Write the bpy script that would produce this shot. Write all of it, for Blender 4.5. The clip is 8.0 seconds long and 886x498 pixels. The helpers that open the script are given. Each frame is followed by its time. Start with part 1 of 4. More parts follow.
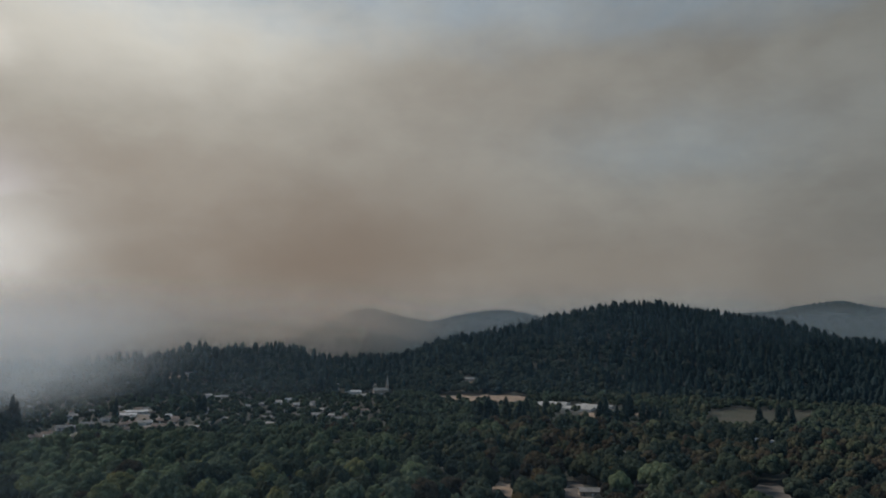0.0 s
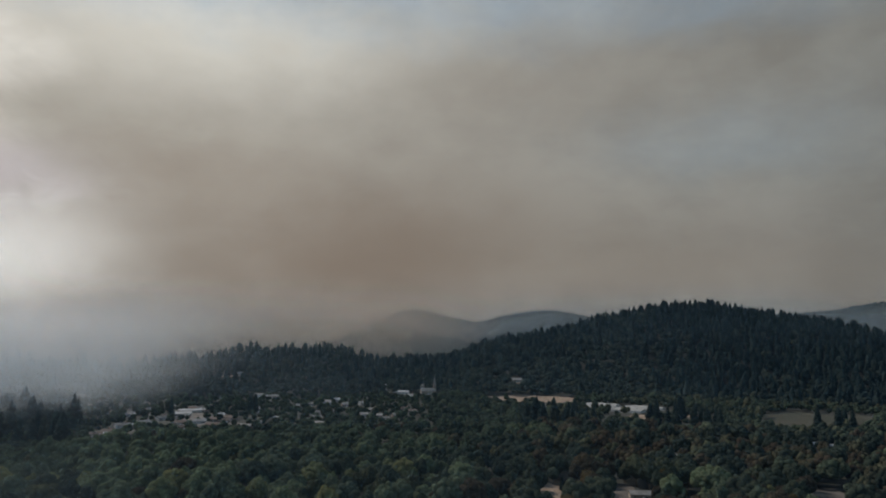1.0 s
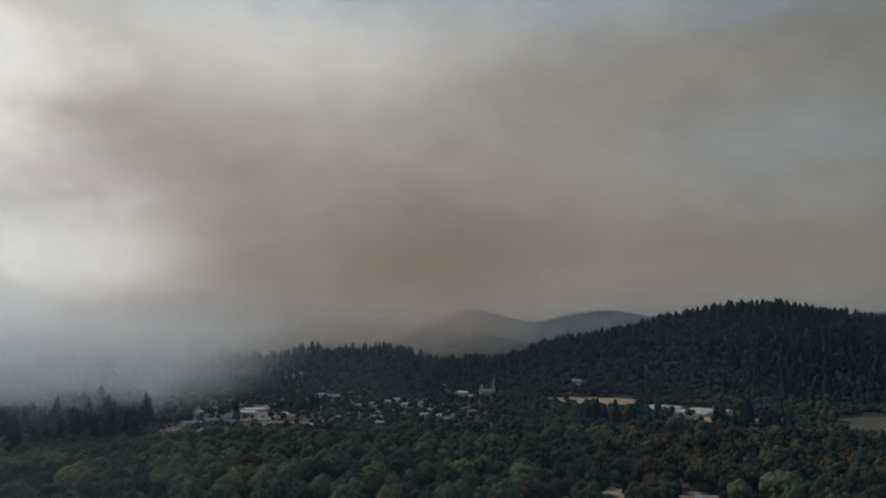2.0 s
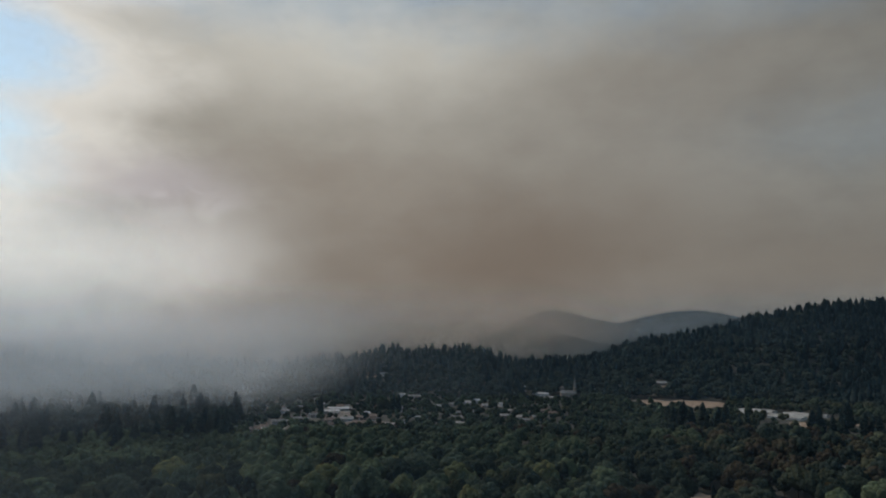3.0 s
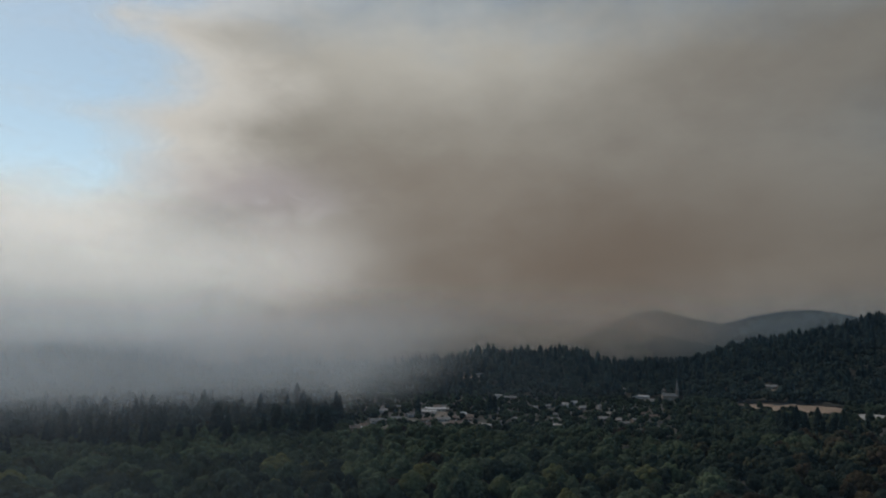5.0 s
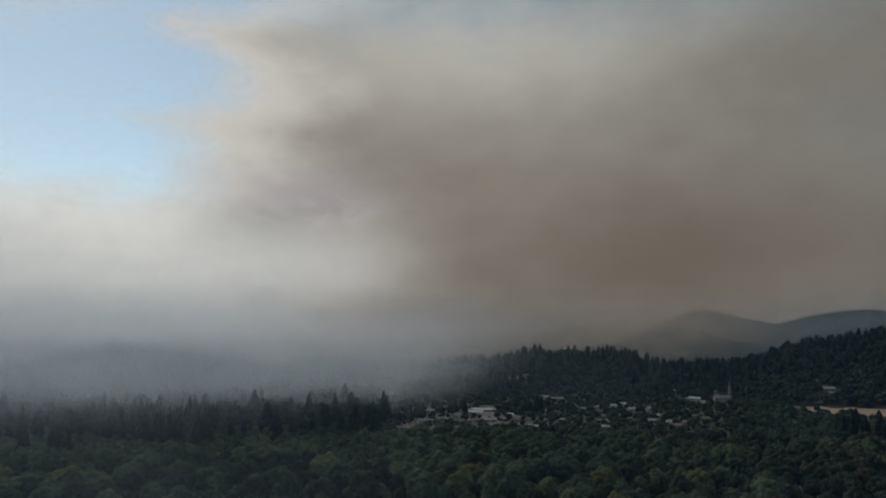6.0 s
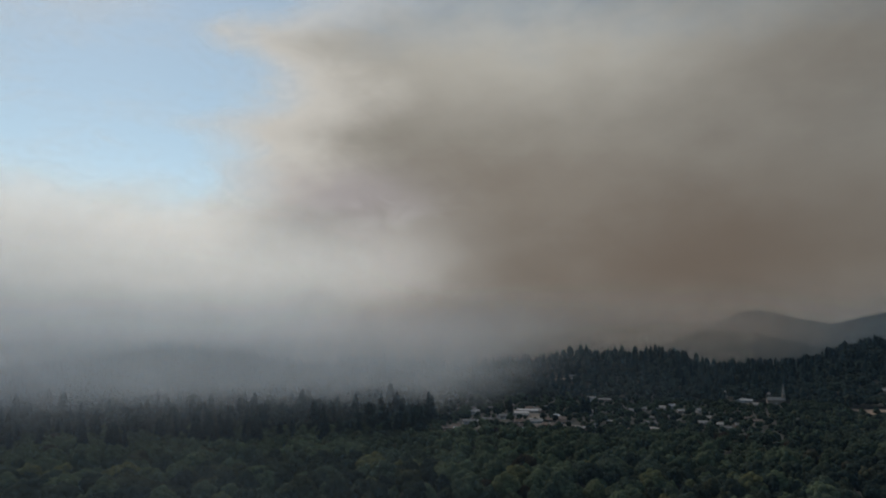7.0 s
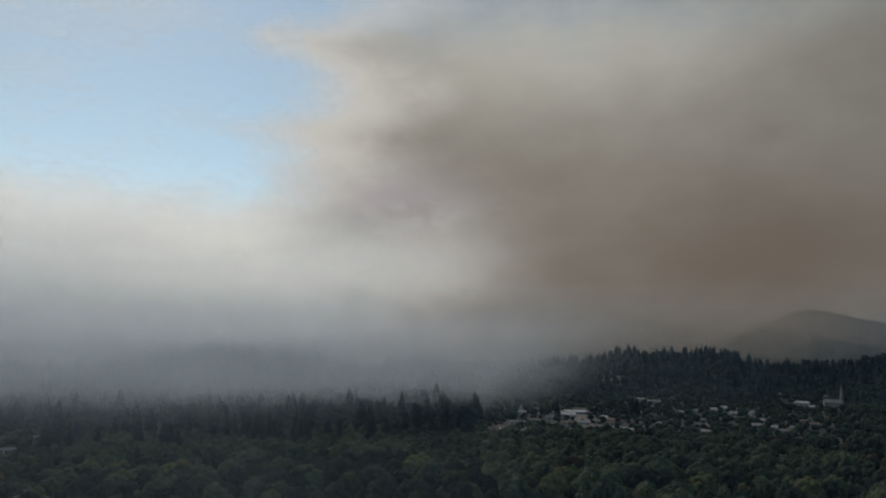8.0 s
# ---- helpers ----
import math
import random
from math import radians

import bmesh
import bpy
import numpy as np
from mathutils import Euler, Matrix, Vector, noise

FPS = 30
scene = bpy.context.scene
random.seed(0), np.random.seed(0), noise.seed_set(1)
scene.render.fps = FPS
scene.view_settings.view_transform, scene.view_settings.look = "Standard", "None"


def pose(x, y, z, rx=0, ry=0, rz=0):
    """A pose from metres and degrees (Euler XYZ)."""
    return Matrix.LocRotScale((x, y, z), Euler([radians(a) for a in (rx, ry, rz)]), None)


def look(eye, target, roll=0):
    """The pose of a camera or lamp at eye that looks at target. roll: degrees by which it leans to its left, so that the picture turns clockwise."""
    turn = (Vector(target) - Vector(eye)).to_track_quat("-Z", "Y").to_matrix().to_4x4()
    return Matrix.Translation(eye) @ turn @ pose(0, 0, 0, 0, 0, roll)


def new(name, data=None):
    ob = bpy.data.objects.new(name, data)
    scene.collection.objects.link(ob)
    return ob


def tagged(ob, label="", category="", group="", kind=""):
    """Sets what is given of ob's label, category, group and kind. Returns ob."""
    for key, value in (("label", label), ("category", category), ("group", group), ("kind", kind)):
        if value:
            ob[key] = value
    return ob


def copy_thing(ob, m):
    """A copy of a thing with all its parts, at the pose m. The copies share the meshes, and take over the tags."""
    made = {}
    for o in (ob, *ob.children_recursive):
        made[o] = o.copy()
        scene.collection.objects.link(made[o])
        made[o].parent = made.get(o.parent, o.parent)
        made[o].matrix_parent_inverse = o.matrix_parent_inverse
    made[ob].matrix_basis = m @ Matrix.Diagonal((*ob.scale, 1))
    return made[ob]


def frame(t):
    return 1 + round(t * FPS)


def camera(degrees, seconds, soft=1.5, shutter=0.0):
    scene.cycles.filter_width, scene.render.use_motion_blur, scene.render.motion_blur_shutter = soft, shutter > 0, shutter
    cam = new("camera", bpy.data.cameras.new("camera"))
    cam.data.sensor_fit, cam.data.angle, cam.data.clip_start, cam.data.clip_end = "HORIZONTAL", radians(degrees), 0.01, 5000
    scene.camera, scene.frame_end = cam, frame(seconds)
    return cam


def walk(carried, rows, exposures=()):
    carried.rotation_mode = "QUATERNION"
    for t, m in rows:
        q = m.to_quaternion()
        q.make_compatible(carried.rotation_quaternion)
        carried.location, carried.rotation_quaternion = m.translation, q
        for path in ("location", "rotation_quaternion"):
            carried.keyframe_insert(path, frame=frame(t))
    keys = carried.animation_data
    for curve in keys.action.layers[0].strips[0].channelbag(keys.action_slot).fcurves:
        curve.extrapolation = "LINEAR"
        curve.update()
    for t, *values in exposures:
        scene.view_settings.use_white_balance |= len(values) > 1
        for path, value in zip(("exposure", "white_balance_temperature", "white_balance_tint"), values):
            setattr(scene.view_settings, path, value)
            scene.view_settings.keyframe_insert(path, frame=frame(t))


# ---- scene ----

# ---- camera: a hovering drone that only turns ----
EYE = 95.0
cam = camera(63.85, 8.0, soft=1.8)
TURNS = [(0.0, -18.63), (0.5, -16.90), (1.0, -14.89), (1.5, -12.63), (1.7, -11.69), (2.8, -5.32), (3.0, -3.89), (3.5, -1.92),
         (4.0, 0.0), (4.5, 1.875), (4.7, 2.61), (5.8, 6.66), (6.0, 7.39), (6.5, 9.19), (7.0, 10.97), (7.5, 12.79), (8.0, 14.61)]
walk(cam, [(t, pose(0, 0, EYE, 97.04, 0, yaw) @ pose(0, 0, 0, 0, 0, 0.63)) for t, yaw in TURNS],
     exposures=[(0.0, 0.54), (1.5, 0.48), (3.5, 0.19), (4.5, 0.04), (6.5, -0.05), (8.0, -0.07)])

scene.cycles.transparent_max_bounces = 48      # the smoke lies in many thin layers

# ---- sky and sun ----
SUN_AZ, SUN_EL = 40.0, 40.0          # degrees to the left of +y, and above the horizon
world = bpy.data.worlds.new("sky")
scene.world = world
world.use_nodes = True
wt = world.node_tree
sky = wt.nodes.new("ShaderNodeTexSky")
sky.sky_type, sky.sun_disc = "NISHITA", False
sky.sun_elevation, sky.sun_rotation = radians(SUN_EL), radians(-SUN_AZ)
sky.air_density, sky.dust_density, sky.ozone_density = 1.0, 0.2, 0.6
wt.nodes["Background"].inputs["Strength"].default_value = 0.090
pale = wt.nodes.new("ShaderNodeHueSaturation")      # smoke in the air greys the blue a little
pale.inputs["Saturation"].default_value = 0.85
pale.inputs["Hue"].default_value = 0.478
wt.links.new(sky.outputs[0], pale.inputs["Color"])
wt.links.new(pale.outputs[0], wt.nodes["Background"].inputs["Color"])
sun = new("sun", bpy.data.lights.new("sun", "SUN"))
sun.data.energy, sun.data.angle, sun.data.color = 2.6, radians(12.0), (1.0, 0.88, 0.76)
_a, _e = radians(SUN_AZ), radians(SUN_EL)
sun.matrix_world = look((-1000 * math.sin(_a) * math.cos(_e), 1000 * math.cos(_a) * math.cos(_e), 1000 * math.sin(_e)), (0, 0, 0))

# ---- small helpers ----
RNG = np.random.default_rng(7)


class Nodes:
    """A short way to write node trees."""

    def __init__(self, name):
        self.mat = bpy.data.materials.new(name)
        self.mat.use_nodes = True
        self.t = self.mat.node_tree
        self.t.nodes.clear()
        self.out = self.t.nodes.new("ShaderNodeOutputMaterial")

    def n(self, kind, **props):
        node = self.t.nodes.new("ShaderNode" + kind)
        for k, v in props.items():
            setattr(node, k, v)
        return node

    def put(self, socket, value):
        if isinstance(value, bpy.types.NodeSocket):
            self.t.links.new(value, socket)
        else:
            socket.default_value = value

    def math(self, op, a, b=0.0, clamp=False):
        m = self.n("Math", operation=op, use_clamp=clamp)
        self.put(m.inputs[0], a)
        self.put(m.inputs[1], b)
        return m.outputs[0]

    def noise(self, vec, scale, detail=4.0, rough=0.55):
        m = self.n("TexNoise")
        if vec is not None:
            self.put(m.inputs["Vector"], vec)
        m.inputs["Scale"].default_value, m.inputs["Detail"].default_value, m.inputs["Roughness"].default_value = scale, detail, rough
        return m.outputs["Fac"]

    def ramp(self, fac, lo, hi, smooth=True):
        m = self.n("MapRange", interpolation_type="SMOOTHSTEP" if smooth else "LINEAR")
        self.put(m.inputs["Value"], fac)
        self.put(m.inputs["From Min"], lo)
        self.put(m.inputs["From Max"], hi)
        return m.outputs[0]

    def mix(self, fac, a, b, blend="MIX"):
        m = self.n("Mix", data_type="RGBA", blend_type=blend)
        self.put(m.inputs[0], fac)
        self.put(m.inputs[6], a if isinstance(a, bpy.types.NodeSocket) else (*a, 1))
        self.put(m.inputs[7], b if isinstance(b, bpy.types.NodeSocket) else (*b, 1))
        return m.outputs[2]

    def blob(self, u, v, u0, v0, a, b):
        """A soft round spot about (u0, v0) in the two coordinates."""
        p = self.math("POWER", self.math("DIVIDE", self.math("SUBTRACT", u, u0), a), 2.0)
        q = self.math("POWER", self.math("DIVIDE", self.math("SUBTRACT", v, v0), b), 2.0)
        return self.math("POWER", 2.718, self.math("MULTIPLY", self.math("ADD", p, q), -1.0))

    def done(self, shader):
        self.t.links.new(shader, self.out.inputs["Surface"])
        return self.mat


def surface(name, low, high, scale, rough=0.85, random_tint=0.0, fine=None, spec=0.3, metal=0.0, bump=0.0):
    """A matt or glossy surface with coarse and fine changes of colour."""
    g = Nodes(name)
    co = g.n("TexCoord").outputs["Object"]
    f = g.noise(co, scale, 5.0)
    col = g.mix(g.ramp(f, 0.3, 0.7), low, high)
    if fine:
        col = g.mix(g.math("MULTIPLY", g.noise(co, fine, 3.0), 0.55), col, tuple(c * 0.45 for c in low))
    if random_tint:
        r = g.n("ObjectInfo").outputs["Random"]
        h = g.n("HueSaturation")
        g.put(h.inputs["Hue"], g.math("ADD", 0.5, g.math("MULTIPLY", g.math("SUBTRACT", r, 0.5), 0.10 * random_tint)))
        g.put(h.inputs["Value"], g.math("ADD", 1.0 - 0.35 * random_tint, g.math("MULTIPLY", r, 0.7 * random_tint)))
        g.put(h.inputs["Color"], col)
        col = h.outputs[0]
    b = g.n("BsdfPrincipled")
    g.put(b.inputs["Base Color"], col)
    b.inputs["Roughness"].default_value, b.inputs["Metallic"].default_value, b.inputs["Specular IOR Level"].default_value = rough, metal, spec
    if bump:
        bp = g.n("Bump")
        bp.inputs["Strength"].default_value = bump
        g.put(bp.inputs["Height"], g.noise(co, fine or scale * 6, 4.0))
        g.put(b.inputs["Normal"], bp.outputs[0])
    return g.done(b.outputs[0])


def foliage(name, dark, light, warm, random_source):
    """Leaves: a tint for the whole tree, another for each clump, and light that passes through."""
    g = Nodes(name)
    if random_source == "object":
        tree = g.n("ObjectInfo").outputs["Random"]
    else:
        tree = g.n("Attribute", attribute_name="tint").outputs["Fac"]
    leaf = g.n("NewGeometry").outputs["Random Per Island"]
    col = g.mix(g.ramp(tree, 0.0, 0.75, False), dark, light)
    col = g.mix(g.ramp(tree, 0.78, 1.0), col, warm)
    h = g.n("HueSaturation")
    g.put(h.inputs["Color"], col)
    g.put(h.inputs["Value"], g.math("ADD", 0.80, g.math("MULTIPLY", leaf, 0.4)))
    g.put(h.inputs["Hue"], g.math("ADD", 0.485, g.math("MULTIPLY", leaf, 0.03)))
    d, tr, ms = g.n("BsdfDiffuse"), g.n("BsdfTranslucent"), g.n("MixShader")
    g.put(d.inputs["Color"], h.outputs[0])
    g.put(tr.inputs["Color"], h.outputs[0])
    ms.inputs[0].default_value = 0.42
    g.put(ms.inputs[1], d.outputs[0])
    g.put(ms.inputs[2], tr.outputs[0])
    return g.done(ms.outputs[0])


def mesh(name, verts, faces, material, tint=None, smooth=False):
    """A mesh from vertices (n x 3) and faces (a list of index arrays, each n x 3 or n x 4)."""
    me = bpy.data.meshes.new(name)
    verts = np.asarray(verts, dtype=np.float32)
    faces = [np.asarray(f, dtype=np.int32) for f in faces if len(f)]
    counts = np.concatenate([np.full(len(f), f.shape[1], dtype=np.int32) for f in faces])
    loops = np.concatenate([f.ravel() for f in faces])
    me.vertices.add(len(verts))
    me.vertices.foreach_set("co", verts.ravel())
    me.loops.add(len(loops))
    me.loops.foreach_set("vertex_index", loops)
    me.polygons.add(len(counts))
    me.polygons.foreach_set("loop_start", np.concatenate([[0], np.cumsum(counts)[:-1]]).astype(np.int32))
    me.polygons.foreach_set("loop_total", counts)
    if smooth:
        me.polygons.foreach_set("use_smooth", np.ones(len(counts), dtype=bool))
    me.update(calc_edges=True)
    if tint is not None:
        me.attributes.new("tint", "FLOAT", "POINT").data.foreach_set("value", np.asarray(tint, dtype=np.float32))
    me.materials.append(material)
    return me


def grid_faces(nu, nv):
    i, j = np.meshgrid(np.arange(nu - 1), np.arange(nv - 1), indexing="ij")
    a = (i * nv + j).ravel()
    return np.stack([a, a + nv, a + nv + 1, a + 1], axis=1)


def polar(az, r):
    """Plan position at az degrees left of +y and r metres out."""
    a = np.radians(az)
    return -np.sin(a) * r, np.cos(a) * r


def wave(x, y, size, seed):
    """Cheap smooth noise in about -1..1."""
    s = 0.0
    for k in range(4):
        a = 1.7 * k + seed
        s = s + np.sin((x * np.cos(a) + y * np.sin(a)) / size * (1 + 0.37 * k) + 2.1 * seed + k)
    return s / 4


# ---- lie of the land ----
RIDGE_AZ = [-75, -60, -50, -48.4, -47, -45, -43, -40, -37.8, -35.4, -32, -30, -28, -26, -23.7, -21.5, -18.3, -16.6, -14.8, -12, -9.1,
            -8, -6, -4, -2, 0, 2, 4, 10, 16, 21, 26, 32, 37, 42, 50, 75]
RIDGE_Z = [40, 55, 77, 82, 91, 113, 127, 138, 150, 164, 158, 147, 136, 120, 99, 89, 70, 48, 36, 30, 32, 43, 54, 53, 48, 55, 40, 34, 22, 36, 20, 40, 52, 28, 18, 34, 40]


def ridge_radius(az):
    return np.interp(az, [-75, -50, -24, -16, -8, 75], [1650, 1700, 1750, 1580, 1450, 1450])


def height(x, y):
    """The ground's height: a flat valley that rises to a wooded ridge."""
    x, y = np.asarray(x, float), np.asarray(y, float)
    r, az = np.hypot(x, y), np.degrees(np.arctan2(-x, y))
    crest, top = ridge_radius(az), np.interp(az, RIDGE_AZ, RIDGE_Z)
    fade = np.clip((85 - np.abs(az)) / 12, 0, 1)
    foot = 1130 + 30 * wave(x, y, 120, 3)
    up = np.clip((r - foot) / (crest - foot), 0, 1)
    down = np.clip((r - crest) / 700, 0, 1)
    shape = (up * up * (3 - 2 * up)) * 0.55 + up * 0.45
    gully = 1 + 0.10 * wave(x, y, 60, 1) * np.clip(up * (1 - up) * 4, 0, 1)
    z = top * shape * gully * (1 - down * down * (3 - 2 * down)) * fade
    return z + 1.5 * wave(x, y, 90, 5) * np.clip((r - 80) / 200, 0, 1)


M_GROUND = surface("dry_grass_and_soil", (0.022, 0.027, 0.023), (0.040, 0.041, 0.032), 0.02, fine=0.4)
M_TAN = surface("dry_field", (0.17, 0.125, 0.092), (0.27, 0.205, 0.150), 0.06, fine=0.5)
# haze is put into this base colour: bluer and lighter than bare forest
M_FAR_HAZED = surface("distant_forest_hazed", (0.036, 0.055, 0.054), (0.060, 0.082, 0.076), 0.01, fine=0.08)
M_LEAF = foliage("broadleaf_green", (0.080, 0.101, 0.076), (0.120, 0.148, 0.090), (0.150, 0.152, 0.076), "object")
M_RUSSET = foliage("broadleaf_russet", (0.050, 0.046, 0.036), (0.066, 0.056, 0.040), (0.096, 0.076, 0.040), "object")
# duller leaf tone, also darkened to imitate the dimmer right of the valley
M_DULL_DIMMED = foliage("dull_dimmed_leaf", (0.040, 0.054, 0.044), (0.060, 0.074, 0.054), (0.074, 0.080, 0.050), "object")
M_LEAF_S = foliage("broadleaf_woods", (0.033, 0.045, 0.038), (0.096, 0.121, 0.074), (0.058, 0.048, 0.036), "attr")
M_CON = foliage("conifer_object", (0.028, 0.042, 0.040), (0.038, 0.054, 0.048), (0.046, 0.060, 0.049), "object")
M_CON_S = foliage("conifer_woods", (0.026, 0.041, 0.041), (0.044, 0.062, 0.058), (0.050, 0.066, 0.058), "attr")
M_OAK = foliage("oak_woods", (0.033, 0.048, 0.044), (0.049, 0.063, 0.052), (0.055, 0.062, 0.048), "attr")
M_BARK = surface("bark", (0.06, 0.045, 0.03), (0.14, 0.11, 0.08), 1.5, fine=8.0)

_az = np.concatenate([np.linspace(-180, -72, 28)[:-1], np.linspace(-72, 72, 361), np.linspace(72, 180, 28)[1:]])
_r = np.concatenate([[0.0, 20, 60, 150, 250], np.linspace(320, 1100, 60), np.linspace(1115, 1900, 80), np.linspace(1960, 2600, 10), [3200, 4000, 4900]])
_A, _R = np.meshgrid(_az, _r, indexing="ij")
_X, _Y = polar(_A, _R)
ground = new("ground", mesh("ground", np.stack([_X, _Y, height(_X, _Y)], -1).reshape(-1, 3), [grid_faces(len(_az), len(_r))[:, ::-1]], M_GROUND, smooth=True))
tagged(ground, "dry grassy valley floor rising into wooded hills", "ground", kind="structure")


# ---- distant ridges ----
def far_ridge(name, label, radius, azs, slopes, width=700):
    az = np.linspace(azs[0], azs[-1], int((azs[-1] - azs[0]) * 14))
    crest = EYE + radius * np.interp(az, azs, slopes)
    crest = np.convolve(np.pad(crest, 14, mode="edge"), np.hanning(29) / np.hanning(29).sum(), mode="valid")
    steps = np.linspace(0, 1, 40)
    A, S = np.meshgrid(az, steps, indexing="ij")
    R = radius - width * (1 - S)
    X, Y = polar(A, R)
    Z = -5 + (crest[:, None] + 5) * (S ** 1.2) * (1 + 0.24 * wave(X, Y, 70, 2) * (1 - S))
    Z = Z + RNG.uniform(0, 1, Z.shape) * np.where(S > 0.97, 9.0, 3.0) * np.clip(S * 4, 0, 1)
    ob = new(name, mesh(name, np.stack([X, Y, Z], -1).reshape(-1, 3), [grid_faces(len(az), 40)[:, ::-1]], M_FAR_HAZED, smooth=True))
    return tagged(ob, label, "hill", kind="structure")


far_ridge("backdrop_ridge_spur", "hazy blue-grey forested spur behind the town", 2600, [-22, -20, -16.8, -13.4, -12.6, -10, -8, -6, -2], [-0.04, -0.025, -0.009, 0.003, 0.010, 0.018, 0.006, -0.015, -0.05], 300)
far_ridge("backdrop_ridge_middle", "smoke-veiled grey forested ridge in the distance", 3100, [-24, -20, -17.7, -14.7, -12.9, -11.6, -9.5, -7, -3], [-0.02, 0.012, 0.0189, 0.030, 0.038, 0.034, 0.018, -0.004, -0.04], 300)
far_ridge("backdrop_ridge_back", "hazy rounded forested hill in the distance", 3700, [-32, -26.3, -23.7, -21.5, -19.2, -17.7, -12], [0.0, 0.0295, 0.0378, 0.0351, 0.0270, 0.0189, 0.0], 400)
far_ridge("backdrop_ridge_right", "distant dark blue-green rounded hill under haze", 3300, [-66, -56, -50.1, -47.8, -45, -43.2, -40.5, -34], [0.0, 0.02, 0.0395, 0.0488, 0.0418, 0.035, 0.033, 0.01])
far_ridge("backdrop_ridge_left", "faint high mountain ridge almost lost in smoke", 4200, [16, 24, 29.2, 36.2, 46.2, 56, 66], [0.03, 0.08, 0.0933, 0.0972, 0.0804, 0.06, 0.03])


# ---- smoke ----
def smoke_material(name, build, speckle=1.75):
    """Thin smoke: light scatters off it and through it, and the rest passes."""
    g = Nodes(name)
    uv = g.n("UVMap", uv_map="sky").outputs[0]
    sep = g.n("SeparateXYZ")
    g.put(sep.inputs[0], uv)
    col, alpha = build(g, uv, sep.outputs[0], sep.outputs[1])
    d, tr, ms, tp, mm = g.n("BsdfDiffuse"), g.n("BsdfTranslucent"), g.n("MixShader"), g.n("BsdfTransparent"), g.n("MixShader")
    g.put(d.inputs["Color"], col)
    g.put(tr.inputs["Color"], col)
    ms.inputs[0].default_value = 0.6
    g.put(ms.inputs[1], d.outputs[0])
    g.put(ms.inputs[2], tr.outputs[0])
    grain = g.n("TexWhiteNoise", noise_dimensions="2D")      # smoke is made of fine particles
    g.put(grain.inputs["Vector"], uv)
    spare = g.math("MULTIPLY", alpha, g.math("SUBTRACT", 1.0, alpha))
    alpha = g.math("ADD", alpha, g.math("MULTIPLY", spare, g.math("MULTIPLY", g.math("SUBTRACT", grain.outputs["Value"], 0.5), speckle)), True)
    g.put(mm.inputs[0], alpha)
    g.put(mm.inputs[1], tp.outputs[0])
    g.put(mm.inputs[2], ms.outputs[0])
    return g.done(mm.outputs[0])


def smoke_sheet(name, label, radius, az0, az1, low, top, material, nu=90, nv=24, lean=0.0):
    """A curtain of smoke that leans towards the valley; top(az) gives its ragged upper edge as a slope. Its uv holds degrees / 10 and slope * 10."""
    az = np.linspace(az0, az1, nu)
    t = np.linspace(0, 1, nv)
    A, Tt = np.meshgrid(az, t, indexing="ij")
    S = low + (top(az)[:, None] - low) * Tt
    R = radius / (1 + np.maximum(S, 0) * math.tan(radians(lean)))
    X, Y = polar(A, R)
    me = mesh(name, np.stack([X, Y, EYE + R * S], -1).reshape(-1, 3), [grid_faces(nu, nv)[:, ::-1]], material, smooth=True)
    layer = me.uv_layers.new(name="sky")
    idx = np.empty(len(me.loops), dtype=np.int32)
    me.loops.foreach_get("vertex_index", idx)
    uv = np.stack([A / 10, S * 10], -1).reshape(-1, 2)[idx]
    layer.data.foreach_set("uv", uv.astype(np.float32).ravel())
    return tagged(new(name, me), label, "smoke", kind="stuff")


def billows(g, uv, seed):
    """Two sizes of cloud noise about zero, the larger one stretched along."""
    mp = g.n("Mapping")
    g.put(mp.inputs["Vector"], uv)
    mp.inputs["Location"].default_value = (seed * 3.7, seed * 1.9, seed)
    mp.inputs["Scale"].default_value = (1.25, 1.0, 1.0)
    mp.inputs["Rotation"].default_value = (0, 0, 0.25)
    big = g.math("SUBTRACT", g.noise(mp.outputs[0], 0.75, 4.0, 0.45), 0.5)
    small = g.math("SUBTRACT", g.noise(mp.outputs[0], 2.1, 3.0, 0.45), 0.5)
    return big, small


def curve(g, x, top, points):
    """A smooth function of x through (x, y) points, y between 0 and top."""
    r = g.n("ValToRGB")
    r.color_ramp.interpolation = "CARDINAL"
    x0, x1 = points[0][0], points[-1][0]
    while len(r.color_ramp.elements) < len(points):
        r.color_ramp.elements.new(0.5)
    for e, (px, py) in zip(r.color_ramp.elements, points):
        e.position = (px - x0) / (x1 - x0)
        e.color = (py / top, py / top, py / top, 1)
    g.put(r.inputs[0], g.math("DIVIDE", g.math("SUBTRACT", x, x0), x1 - x0))
    return g.math("MULTIPLY", r.outputs[0], top)


